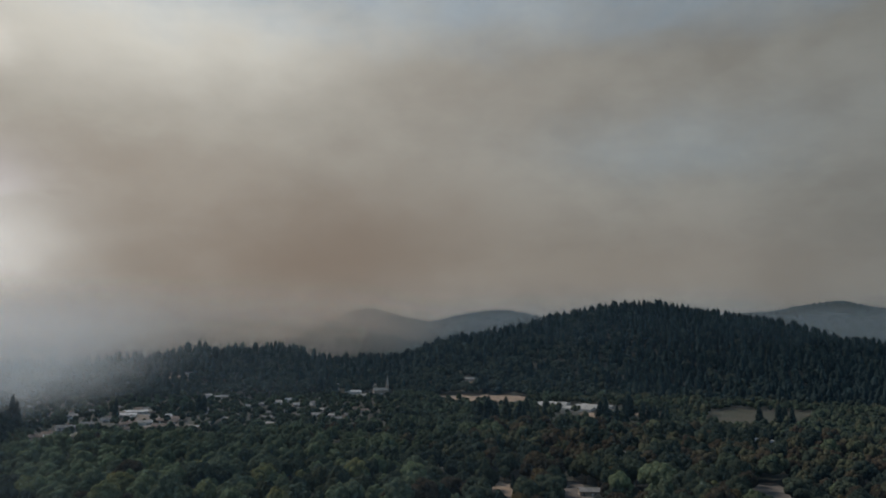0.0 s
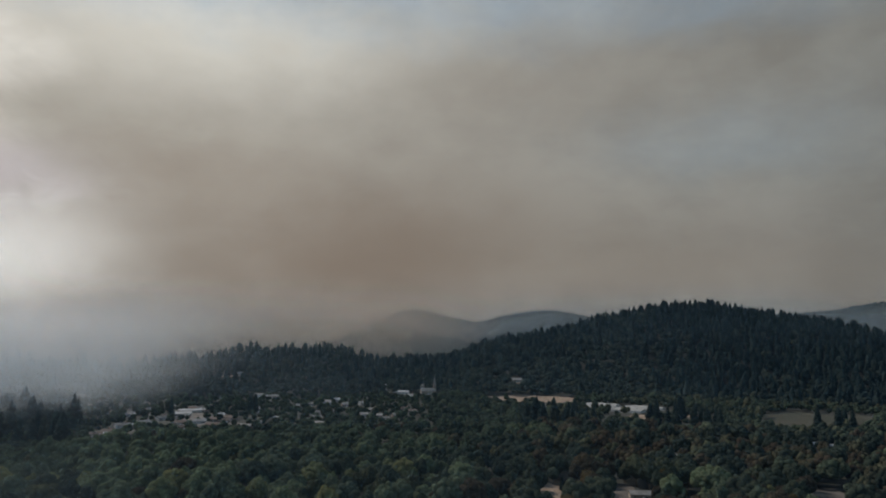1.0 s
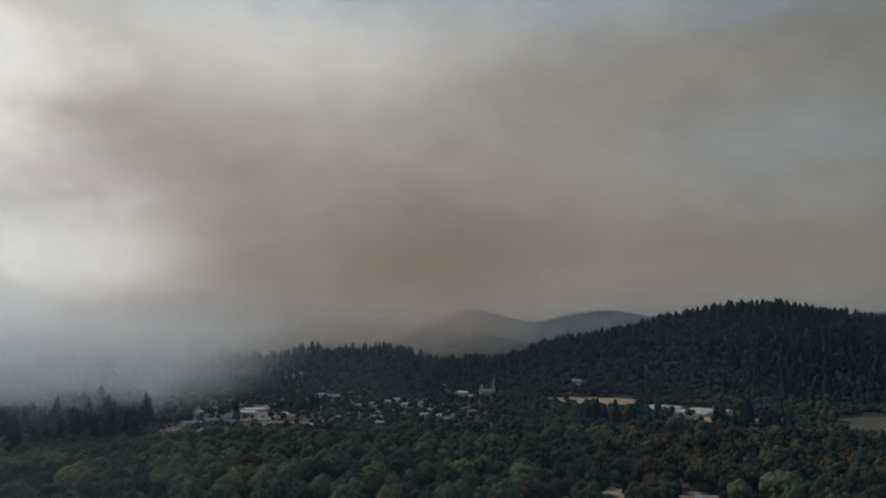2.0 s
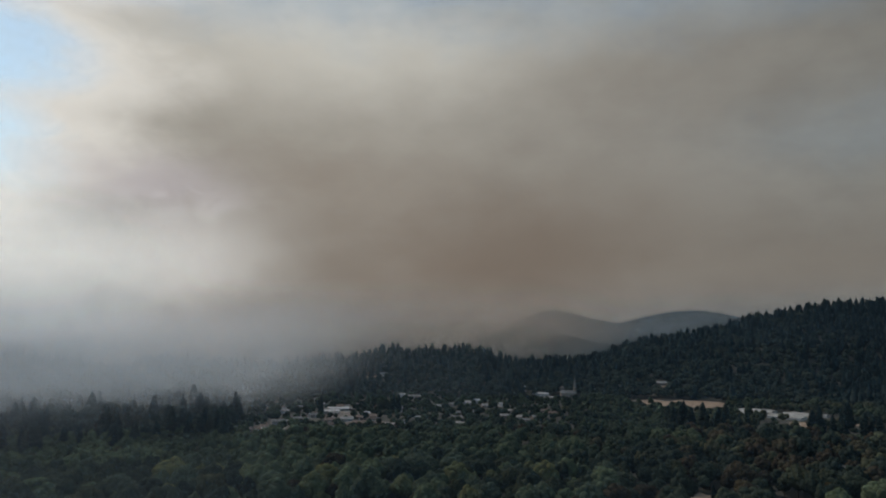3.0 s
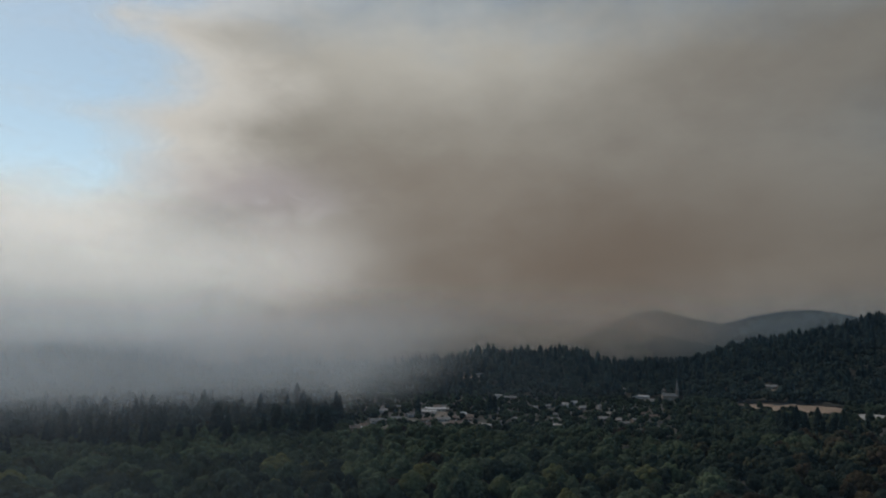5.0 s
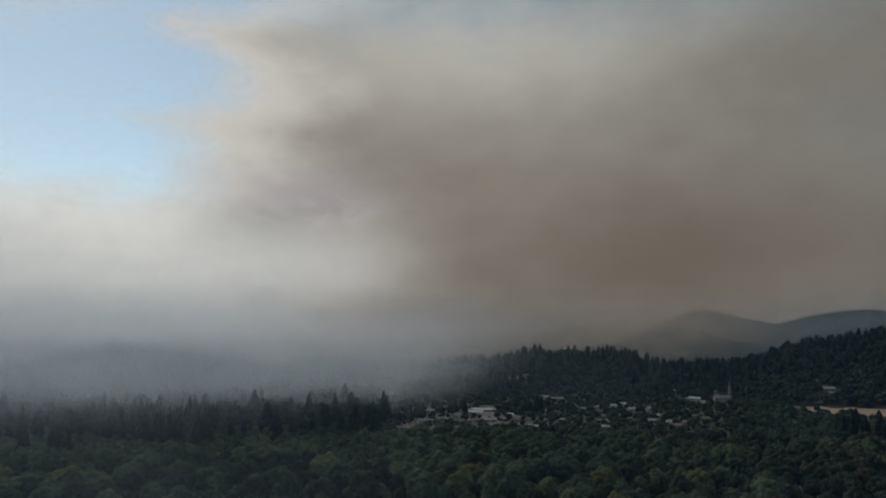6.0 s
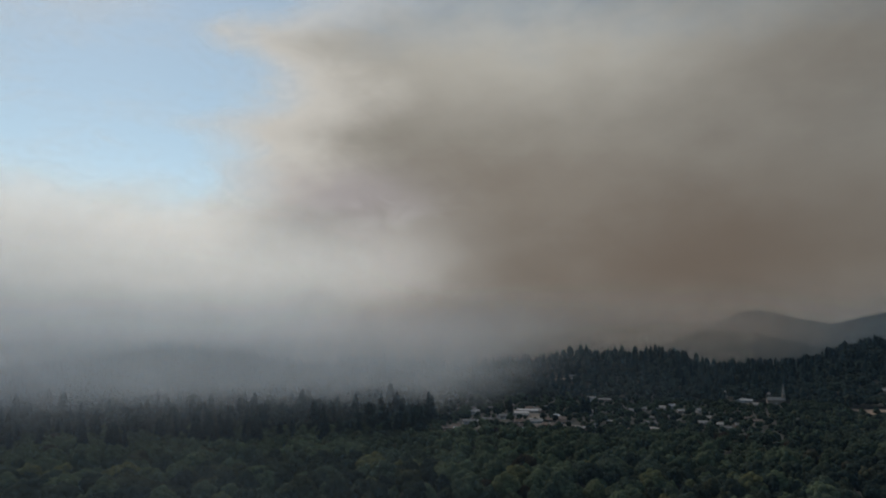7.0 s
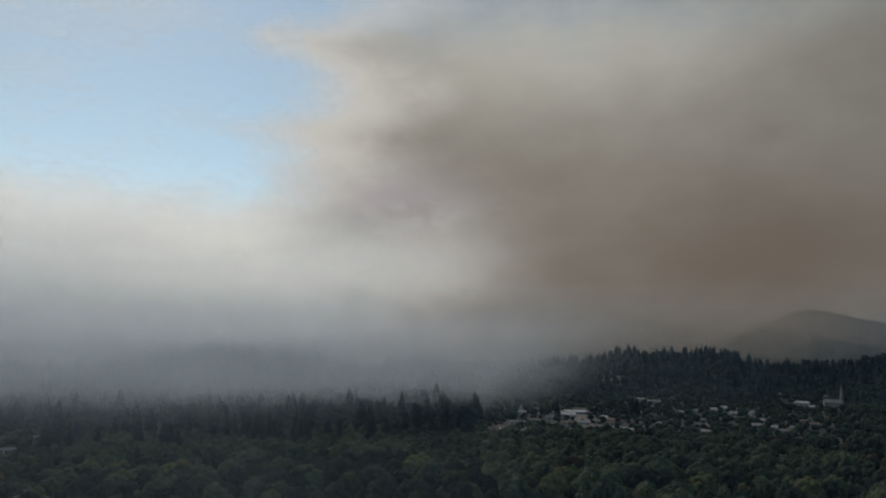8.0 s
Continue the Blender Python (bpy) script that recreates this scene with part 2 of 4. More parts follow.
def plume(g, uv, u, v):
    """A brown-grey plume: paled as if sunlit at its thin ragged left edge, brown and dense towards the fire, open and
    bluish at the top.
    """
    big, small = billows(g, uv, 2)
    mp = g.n("Mapping")                                    # long streaks that climb to the right
    g.put(mp.inputs["Vector"], uv)
    mp.inputs["Rotation"].default_value, mp.inputs["Scale"].default_value = (0, 0, 0.5), (0.6, 1.2, 1.0)
    streak = g.math("SUBTRACT", g.noise(mp.outputs[0], 1.2, 6.0, 0.55), 0.5)
    curl = g.n("TexNoise")
    g.put(curl.inputs["Vector"], uv)
    curl.inputs["Scale"].default_value, curl.inputs["Detail"].default_value, curl.inputs["Distortion"].default_value = 2.6, 5.0, 1.2
    curls = g.math("SUBTRACT", curl.outputs["Fac"], 0.5)
    uu = g.math("ADD", u, g.math("ADD", g.math("MULTIPLY", big, 0.8), g.math("MULTIPLY", small, 0.5)))
    vv = g.math("ADD", v, g.math("ADD", g.math("MULTIPLY", big, -0.8), g.math("MULTIPLY", small, 0.6)))
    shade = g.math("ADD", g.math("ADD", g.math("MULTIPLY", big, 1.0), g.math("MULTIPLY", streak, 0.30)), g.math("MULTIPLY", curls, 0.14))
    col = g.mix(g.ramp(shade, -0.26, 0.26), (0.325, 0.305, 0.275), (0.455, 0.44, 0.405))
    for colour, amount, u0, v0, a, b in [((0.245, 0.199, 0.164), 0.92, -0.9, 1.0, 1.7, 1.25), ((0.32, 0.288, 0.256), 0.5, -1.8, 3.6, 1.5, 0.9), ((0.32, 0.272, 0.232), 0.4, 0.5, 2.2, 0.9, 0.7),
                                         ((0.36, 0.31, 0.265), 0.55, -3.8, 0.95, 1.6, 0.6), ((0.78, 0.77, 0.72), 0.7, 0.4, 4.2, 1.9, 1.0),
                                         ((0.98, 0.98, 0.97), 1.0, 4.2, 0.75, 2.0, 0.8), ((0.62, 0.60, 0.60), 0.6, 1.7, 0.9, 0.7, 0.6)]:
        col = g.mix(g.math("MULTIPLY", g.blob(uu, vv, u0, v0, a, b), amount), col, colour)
    rim = curve(g, v, 4.0, [(0.0, 3.9), (1.4, 3.3), (1.9, 3.08), (2.4, 3.0), (2.85, 3.25), (3.2, 2.84), (3.7, 2.8), (4.2, 3.2), (4.7, 2.65), (5.4, 2.2), (7.0, 1.7)])
    ragged = g.math("ADD", g.math("MULTIPLY", curls, 0.38), g.math("MULTIPLY", small, 0.45))
    inside = g.math("SUBTRACT", rim, g.math("ADD", u, ragged))                    # how deep behind the left edge
    # the rim's sunlight is painted in: paler colour close behind the left edge
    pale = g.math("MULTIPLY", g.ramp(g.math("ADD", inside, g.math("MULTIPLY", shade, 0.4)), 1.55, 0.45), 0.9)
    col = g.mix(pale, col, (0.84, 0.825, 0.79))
    col = g.mix(g.math("MULTIPLY", g.blob(uu, vv, 1.95, 1.9, 0.65, 0.45), 0.72), col, (0.50, 0.465, 0.50))      # a hollow behind the edge, its shade put into the colour
    # one more spot of the rim's painted light
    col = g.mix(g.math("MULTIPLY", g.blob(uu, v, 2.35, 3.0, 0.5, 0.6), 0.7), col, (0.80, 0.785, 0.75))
    lit = g.math("MULTIPLY", g.blob(u, v, 1.75, 1.72, 0.45, 0.2), g.ramp(curls, -0.12, 0.12))   # light on a curl in the hollow, painted as a paler colour
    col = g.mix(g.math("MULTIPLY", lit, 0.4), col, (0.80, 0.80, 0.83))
    edge = g.ramp(inside, -0.08, 0.72)
    bank = g.ramp(g.math("ADD", v, g.math("MULTIPLY", small, 0.7)), 2.3, 1.15)   # a low bank goes on beneath
    high = g.math("SUBTRACT", 1.0, g.math("MULTIPLY", g.ramp(g.math("ADD", vv, g.math("MULTIPLY", streak, 1.2)), 3.8, 5.4), 0.5))
    gap = g.math("SUBTRACT", 1.0, g.math("MULTIPLY", g.blob(uu, vv, -3.7, 2.65, 1.0, 0.5), 0.16))
    alpha = g.math("MULTIPLY", edge, g.math("MULTIPLY", high, gap))

    def over(a, b):
        return g.math("SUBTRACT", 1.0, g.math("MULTIPLY", g.math("SUBTRACT", 1.0, a), g.math("SUBTRACT", 1.0, b)))

    veil = g.math("MULTIPLY", g.ramp(g.math("ADD", streak, g.math("MULTIPLY", curls, 0.4)), -0.12, 0.25), 0.22)  # thin cloud streaks over the open sky
    veil = over(veil, g.math("MULTIPLY", g.blob(uu, vv, 4.9, 5.0, 0.8, 0.9), 0.55))
    return col, over(over(alpha, bank), veil)


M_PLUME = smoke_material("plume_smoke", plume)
# raised far above the view: its unseen top shades the right-hand hill
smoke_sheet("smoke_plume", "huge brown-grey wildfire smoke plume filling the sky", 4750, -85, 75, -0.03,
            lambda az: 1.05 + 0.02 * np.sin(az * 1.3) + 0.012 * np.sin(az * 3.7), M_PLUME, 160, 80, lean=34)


def bank_material(name, strength, right, low, full, seed, wide=1.1, colours=((0.58, 0.62, 0.67), (0.70, 0.73, 0.76)), slant=0.55, head=(1.25, 0.0), cut=1.9, left=None, speckle=1.75):
    def build(g, uv, u, v):
        big, small = billows(g, uv, seed)
        w = g.math("ADD", g.math("MULTIPLY", big, 1.5), g.math("MULTIPLY", small, 0.6))
        side = g.ramp(g.math("ADD", g.math("ADD", u, w), g.math("MULTIPLY", g.math("ADD", v, 0.5), slant)), right, right + wide)
        if left is not None:
            side = g.math("MULTIPLY", side, g.ramp(u, left, left - 1.4))
        foot = g.ramp(g.math("ADD", v, g.math("MULTIPLY", w, 0.3)), low, full)
        top = g.ramp(g.math("ADD", v, g.math("MULTIPLY", w, 0.8)), head[0], head[1])
        a = g.math("MULTIPLY", g.math("MULTIPLY", side, foot), g.math("MULTIPLY", g.math("MULTIPLY", top, g.ramp(v, cut, cut - 0.7)), strength))
        a = g.math("MULTIPLY", a, g.math("ADD", 1.0, g.math("ADD", g.math("MULTIPLY", big, 0.9), g.math("MULTIPLY", small, 0.4))), True)
        return g.mix(g.ramp(big, -0.2, 0.2), *colours), a
    return smoke_material(name, build, speckle)


# thin layers one behind another: radius, thickness, where each starts on the side of the town; the near ones are low
# and coloured blue-grey for shade, the far ones high and coloured pale for sunlight
NEAR_SMOKE_SHADED, LOW_SMOKE_SHADED, HIGH_SMOKE_LIT = ((0.43, 0.50, 0.58), (0.53, 0.60, 0.67)), ((0.43, 0.48, 0.52), (0.53, 0.575, 0.61)), ((0.91, 0.95, 0.97), (0.95, 0.98, 0.98))
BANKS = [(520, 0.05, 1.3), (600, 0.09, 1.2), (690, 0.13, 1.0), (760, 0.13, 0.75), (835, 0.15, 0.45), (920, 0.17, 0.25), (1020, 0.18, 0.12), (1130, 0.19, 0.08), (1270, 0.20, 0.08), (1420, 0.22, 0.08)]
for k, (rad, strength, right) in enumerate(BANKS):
    smoke_sheet("smoke_bank", "wildfire smoke drifting low over the conifers, shaded blue-grey by colour", rad, right * 10 - 14, 62, -97 / rad,
                lambda az: 0.21 + 0.01 * np.sin(az * 0.9 + k) + 0.006 * np.sin(az * 2.3), bank_material("low_smoke_shaded", strength, right, max(-2.4 + 0.1 * k, -920 / rad) if k < 4 else -2.4 + 0.1 * k, -0.3 if k < 3 else -0.6, k + 1, 1.1, NEAR_SMOKE_SHADED if k < 6 else LOW_SMOKE_SHADED, head=(0.75, -0.45), speckle=0.4), lean=34)
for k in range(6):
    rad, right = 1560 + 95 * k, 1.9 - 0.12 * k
    smoke_sheet("smoke_bank", "pale wildfire smoke rising behind the knoll, sunlight in its colour", rad, right * 10 - 16, 62, -0.05,
                lambda az: 0.26 + 0.01 * np.sin(az * 0.9 + rad), bank_material("high_smoke_lit", 0.30, right, -0.7, 0.3, 21 + k, 1.6, HIGH_SMOKE_LIT, head=(1.8, 0.4), cut=2.3), lean=34)
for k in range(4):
    smoke_sheet("smoke_bank", "pale smoke veiling the high mountain ridge, sunlight in its colour", 3640 + 80 * k, 0, 70, -0.02, lambda az: 0.34 + 0.015 * np.sin(az * 0.9),
                bank_material("high_smoke_lit", 0.52, 1.5, -0.6, 0.0, 12 + k, 1.1, ((0.93, 0.96, 0.97), (0.96, 0.98, 0.98)), 0.0, (2.1, 0.8), 3.0), lean=34)
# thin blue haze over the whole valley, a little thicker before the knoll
# their blue tint paints in the haze light that lifts the dark woods
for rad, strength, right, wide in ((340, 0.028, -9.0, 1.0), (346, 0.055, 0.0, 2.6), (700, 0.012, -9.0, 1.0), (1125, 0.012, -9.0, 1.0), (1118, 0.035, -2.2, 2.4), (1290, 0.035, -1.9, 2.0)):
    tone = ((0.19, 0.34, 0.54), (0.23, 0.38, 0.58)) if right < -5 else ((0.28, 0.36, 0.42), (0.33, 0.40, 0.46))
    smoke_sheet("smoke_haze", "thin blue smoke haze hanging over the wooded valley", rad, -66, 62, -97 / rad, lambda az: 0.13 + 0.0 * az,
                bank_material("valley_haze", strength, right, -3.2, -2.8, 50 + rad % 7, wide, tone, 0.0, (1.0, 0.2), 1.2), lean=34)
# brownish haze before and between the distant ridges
# see-through tinted sheets stand in for the haze and pale the ridges
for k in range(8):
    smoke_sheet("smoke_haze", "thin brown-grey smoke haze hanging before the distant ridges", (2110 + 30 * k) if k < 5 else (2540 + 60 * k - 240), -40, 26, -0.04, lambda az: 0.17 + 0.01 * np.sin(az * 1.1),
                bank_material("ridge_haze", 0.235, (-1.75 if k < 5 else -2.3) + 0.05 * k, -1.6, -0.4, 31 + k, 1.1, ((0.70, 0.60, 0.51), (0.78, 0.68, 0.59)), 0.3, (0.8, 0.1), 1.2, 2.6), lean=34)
# two bluer sheets imitate haze in the same way before the hills
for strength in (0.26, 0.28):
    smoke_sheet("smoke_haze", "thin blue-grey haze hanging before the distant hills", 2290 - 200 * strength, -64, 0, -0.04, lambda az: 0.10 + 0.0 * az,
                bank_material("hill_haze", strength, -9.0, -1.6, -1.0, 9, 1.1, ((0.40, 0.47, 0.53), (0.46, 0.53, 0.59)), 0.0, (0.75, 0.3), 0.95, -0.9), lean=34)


# ---- trees ----
def ico(level):
    """A unit icosphere: vertices and triangles."""
    p = (1 + 5 ** 0.5) / 2
    v = [(-1, p, 0), (1, p, 0), (-1, -p, 0), (1, -p, 0), (0, -1, p), (0, 1, p), (0, -1, -p), (0, 1, -p), (p, 0, -1), (p, 0, 1), (-p, 0, -1), (-p, 0, 1)]
    f = [(0, 11, 5), (0, 5, 1), (0, 1, 7), (0, 7, 10), (0, 10, 11), (1, 5, 9), (5, 11, 4), (11, 10, 2), (10, 7, 6), (7, 1, 8), (3, 9, 4), (3, 4, 2), (3, 2, 6), (3, 6, 8), (3, 8, 9), (4, 9, 5), (2, 4, 11), (6, 2, 10), (8, 6, 7), (9, 8, 1)]
    v = [np.array(q, float) / np.linalg.norm(q) for q in v]
    for _ in range(level):
        mid, out = {}, []
        for tri in f:
            m = []
            for i in range(3):
                key = tuple(sorted((tri[i], tri[(i + 1) % 3])))
                if key not in mid:
                    mid[key] = len(v)
                    q = v[key[0]] + v[key[1]]
                    v.append(q / np.linalg.norm(q))
                m.append(mid[key])
            out += [(tri[0], m[0], m[2]), (tri[1], m[1], m[0]), (tri[2], m[2], m[1]), tuple(m)]
        f = out
    return np.array(v), np.array(f)


ICO = [ico(0), ico(1)]


def leaf_quads(rng, pos, nrm, size):
    """Quads about pos, facing nrm with a random tilt."""
    n = len(pos)
    nrm = nrm + rng.normal(0, 0.32, (n, 3))
    nrm /= np.linalg.norm(nrm, axis=1)[:, None]
    t = np.cross(nrm, rng.normal(0, 1, (n, 3)))
    t /= np.linalg.norm(t, axis=1)[:, None] + 1e-9
    b = np.cross(nrm, t)
    s = size * rng.uniform(0.6, 1.35, (n, 1))
    q = np.stack([pos + t * s, pos + b * s * 0.8, pos - t * s, pos - b * s * 0.8], 1)
    return q.reshape(-1, 3)


def broadleaf_crown(rng, lobes, leaves, size, level, upright=1.0):
    """A domed crown, 12 m high and about 11 m wide: billowing lumps of foliage with leaf clumps on them."""
    V, F3, F4, n = [], [], [], 0
    base, tri = ICO[level]
    for k in range(lobes):
        if k == 0:
            c, rad = np.array([0, 0, 6.6]), np.array([3.5, 3.5, 3.4])
        else:
            lev = 1 - 1.35 * (k - 0.5) / lobes                  # from the top down and a little under
            a = k * 2.4 + rng.uniform(-0.5, 0.5)
            d = 3.7 * math.sqrt(max(1 - lev * lev, 0.05)) * rng.uniform(0.75, 1.15)
            c = np.array([d * math.cos(a), d * math.sin(a), 6.3 + 3.7 * lev * rng.uniform(0.75, 1.15)])
            rad = rng.uniform(0.85, 1.25) * 7.2 / lobes ** 0.5 * np.array([1, 1, rng.uniform(0.8, 1.2)])
        c = c * np.array([1 / upright ** 0.5, 1 / upright ** 0.5, 1.0])
        bump = np.zeros(len(base))
        for q in range(4):
            w = rng.normal(0, 1, 3)
            bump += np.sin(base @ (w / np.linalg.norm(w)) * (3.0 + 1.6 * q) + rng.uniform(0, 6.28))
        v = base * rad * (0.92 + 0.07 * bump + rng.uniform(-0.09, 0.09, len(base)))[:, None] + c
        V.append(v)
        F3.append(tri + n)
        n += len(v)
        m = leaves // lobes
        if m:
            d = rng.normal(0, 1, (m, 3))
            d[:, 2] = np.abs(d[:, 2]) * np.where(rng.random(m) < 0.8, 1, -1)
            d /= np.linalg.norm(d, axis=1)[:, None]
            V.append(leaf_quads(rng, c + d * rad * rng.uniform(0.90, 1.10, (m, 1)), d, size))
            F4.append(np.arange(m * 4).reshape(-1, 4) + n)
            n += m * 4
    return np.concatenate(V), np.concatenate(F3), np.concatenate(F4) if F4 else np.zeros((0, 4), int)


def conifer_crown(rng, tiers, spokes, spread=6.2, blunt=0.8, sprays=0):
    """A tall crown, 25 m high: shelves of branches one over another, ragged all round, with sprays that stick out."""
    V, F3, F4 = [], [], []
    rings = 2 * tiers
    lop = rng.uniform(-0.5, 0.5, 2)
    for k in range(rings):
        t = k / (rings - 1)
        w = spread * (1 - t) ** blunt * (0.72 + 0.28 * min(1.0, t * 7)) * (1.0 if k % 2 == 0 else 0.66) + 0.12
        for i in range(spokes):
            a = 6.283 * (i + 0.5 * (k // 2 % 2)) / spokes + rng.uniform(-0.18, 0.18)
            q = w * rng.uniform(0.55, 1.3)
            V.append((q * math.cos(a) + lop[0] * t, q * math.sin(a) + lop[1] * t, 2.5 + 21.5 * t + (-0.5 if k % 2 == 0 else 0.35) * 10 / tiers * rng.uniform(0.5, 1.2)))
    for k in range(rings - 1):
        for i in range(spokes):
            j = (i + 1) % spokes
            F4.append((k * spokes + i, k * spokes + j, (k + 1) * spokes + j, (k + 1) * spokes + i))
    V += [(lop[0], lop[1], 25.2)]
    for i in range(spokes):
        F3.append(((rings - 1) * spokes + i, (rings - 1) * spokes + (i + 1) % spokes, len(V) - 1))
    for s in range(sprays):
        t = rng.uniform(0.02, 0.93)
        a, w, h = rng.uniform(0, 6.283), spread * (1 - t) ** blunt, 2.5 + 21.5 * t
        n, e = len(V), w * rng.uniform(1.0, 1.35) + 0.3
        V += [(w * 0.4 * math.cos(a), w * 0.4 * math.sin(a), h + 0.7), (e * 0.7 * math.cos(a - 0.3), e * 0.7 * math.sin(a - 0.3), h - 0.3),
              (e * math.cos(a), e * math.sin(a), h - 0.8), (e * 0.7 * math.cos(a + 0.3), e * 0.7 * math.sin(a + 0.3), h - 0.3)]
        F3 += [(n, n + 1, n + 2), (n, n + 2, n + 3)]
    return np.array(V), np.array(F3), np.array(F4)


def trunk_mesh(rng, h, r, limbs, name):
    """A tapered trunk with limbs."""
    bm = bmesh.new()

    def rod(a, b, ra, rb, sides):
        m = (Vector(b) - Vector(a)).to_track_quat("Z", "Y").to_matrix()
        ring = []
        for p, rr in ((a, ra), (b, rb)):
            ring.append([bm.verts.new(Vector(p) + m @ Vector((rr * math.cos(6.283 * i / sides), rr * math.sin(6.283 * i / sides), 0))) for i in range(sides)])
        for i in range(sides):
            bm.faces.new((ring[0][i], ring[0][(i + 1) % sides], ring[1][(i + 1) % sides], ring[1][i]))

    rod((0, 0, -0.6), (0.1, 0, h * 0.4), r, r * 0.75, 7)
    rod((0.1, 0, h * 0.4), (0, 0.1, h), r * 0.75, r * 0.25, 7)
    for i in range(limbs):
        a = 2.4 * i
        z = h * (0.35 + 0.4 * i / max(limbs, 1))
        rod((0, 0, z), (2.6 * math.cos(a), 2.6 * math.sin(a), z + 2.4), r * 0.4, r * 0.12, 5)
    me = bpy.data.meshes.new(name)
    bm.to_mesh(me)
    bm.free()
    me.materials.append(M_BARK)
    return me


CLEAR = []          # plan circles (x, y, radius) kept free of trees

# ---- buildings ----
M_WHITE = surface("white_metal_roof", (0.29, 0.29, 0.288), (0.40, 0.40, 0.398), 0.25, rough=0.5, fine=None)
M_GREYROOF = surface("grey_shingles", (0.13, 0.128, 0.125), (0.22, 0.215, 0.21), 0.3, fine=3.0)
M_BROWNROOF = surface("brown_shingles", (0.11, 0.082, 0.068), (0.18, 0.135, 0.112), 0.3, fine=3.0)
M_PLASTIC = surface("greenhouse_sheeting", (0.20, 0.205, 0.20), (0.32, 0.32, 0.31), 0.12, rough=0.6, fine=0.6)
M_PALEROOF = surface("pale_roof", (0.20, 0.195, 0.187), (0.29, 0.28, 0.27), 0.3, fine=2.0)
M_STUCCO = surface("white_stucco", (0.30, 0.29, 0.28), (0.42, 0.41, 0.395), 0.4, fine=2.0)
M_TANWALL = surface("tan_siding", (0.20, 0.165, 0.135), (0.30, 0.25, 0.205), 0.4, fine=2.0)
M_WOODWALL = surface("weathered_boards", (0.12, 0.09, 0.068), (0.19, 0.15, 0.115), 0.4, fine=2.0)
M_TRIM = surface("painted_trim", (0.55, 0.54, 0.52), (0.65, 0.64, 0.62), 1.0)
M_PANE = surface("window_glass", (0.03, 0.035, 0.04), (0.05, 0.055, 0.06), 0.5, rough=0.08, spec=0.6)
M_BRICK = surface("chimney_brick", (0.22, 0.11, 0.08), (0.32, 0.17, 0.12), 0.8, fine=5.0)
M_ASPHALT = surface("worn_asphalt", (0.07, 0.07, 0.072), (0.12, 0.117, 0.112), 0.05, fine=1.0)
M_DIRT = surface("pale_dirt", (0.078, 0.067, 0.059), (0.135, 0.117, 0.103), 0.08, fine=0.8)
M_GREEN = surface("green_meadow", (0.028, 0.033, 0.022), (0.050, 0.046, 0.031), 0.03, fine=0.4)
M_PAINT = surface("car_paint", (0.60, 0.61, 0.62), (0.70, 0.70, 0.70), 0.4, rough=0.25, spec=0.5)
M_RUBBER = surface("tyre_rubber", (0.02, 0.02, 0.02), (0.04, 0.04, 0.04), 2.0)
M_STEEL = surface("galvanised_steel", (0.45, 0.46, 0.47), (0.58, 0.58, 0.58), 2.0, rough=0.4, metal=0.7)


def part(name, bm, material, parent, label=""):
    """Links a bmesh as one part under a thing or under another part."""
    me = bpy.data.meshes.new(name)
    bm.normal_update()
    bm.to_mesh(me)
    bm.free()
    me.materials.append(material)
    ob = new(name, me)
    ob.parent = parent
    if label:
        tagged(ob, label)
    return ob


def box(x0, x1, y0, y1, z0, z1, bevel=0.0, bm=None):
    bm = bm or bmesh.new()
    r = bmesh.ops.create_cube(bm, size=1.0)
    bmesh.ops.scale(bm, vec=(x1 - x0, y1 - y0, z1 - z0), verts=r["verts"])
    bmesh.ops.translate(bm, vec=((x0 + x1) / 2, (y0 + y1) / 2, (z0 + z1) / 2), verts=r["verts"])
    if bevel:
        edges = list({e for v in r["verts"] for e in v.link_edges})
        bmesh.ops.bevel(bm, geom=edges, offset=bevel, segments=1, affect="EDGES")
    return bm


def prism(outline, y0, y1):
    """The outline (x, z) drawn out from y0 to y1."""
    bm = bmesh.new()
    a = [bm.verts.new((x, y0, z)) for x, z in outline]
    b = [bm.verts.new((x, y1, z)) for x, z in outline]
    n = len(outline)
    bm.faces.new(a)
    bm.faces.new(b[::-1])
    for i in range(n):
        bm.faces.new((a[(i + 1) % n], a[i], b[i], b[(i + 1) % n]))
    bmesh.ops.recalc_face_normals(bm, faces=bm.faces)
    return bm


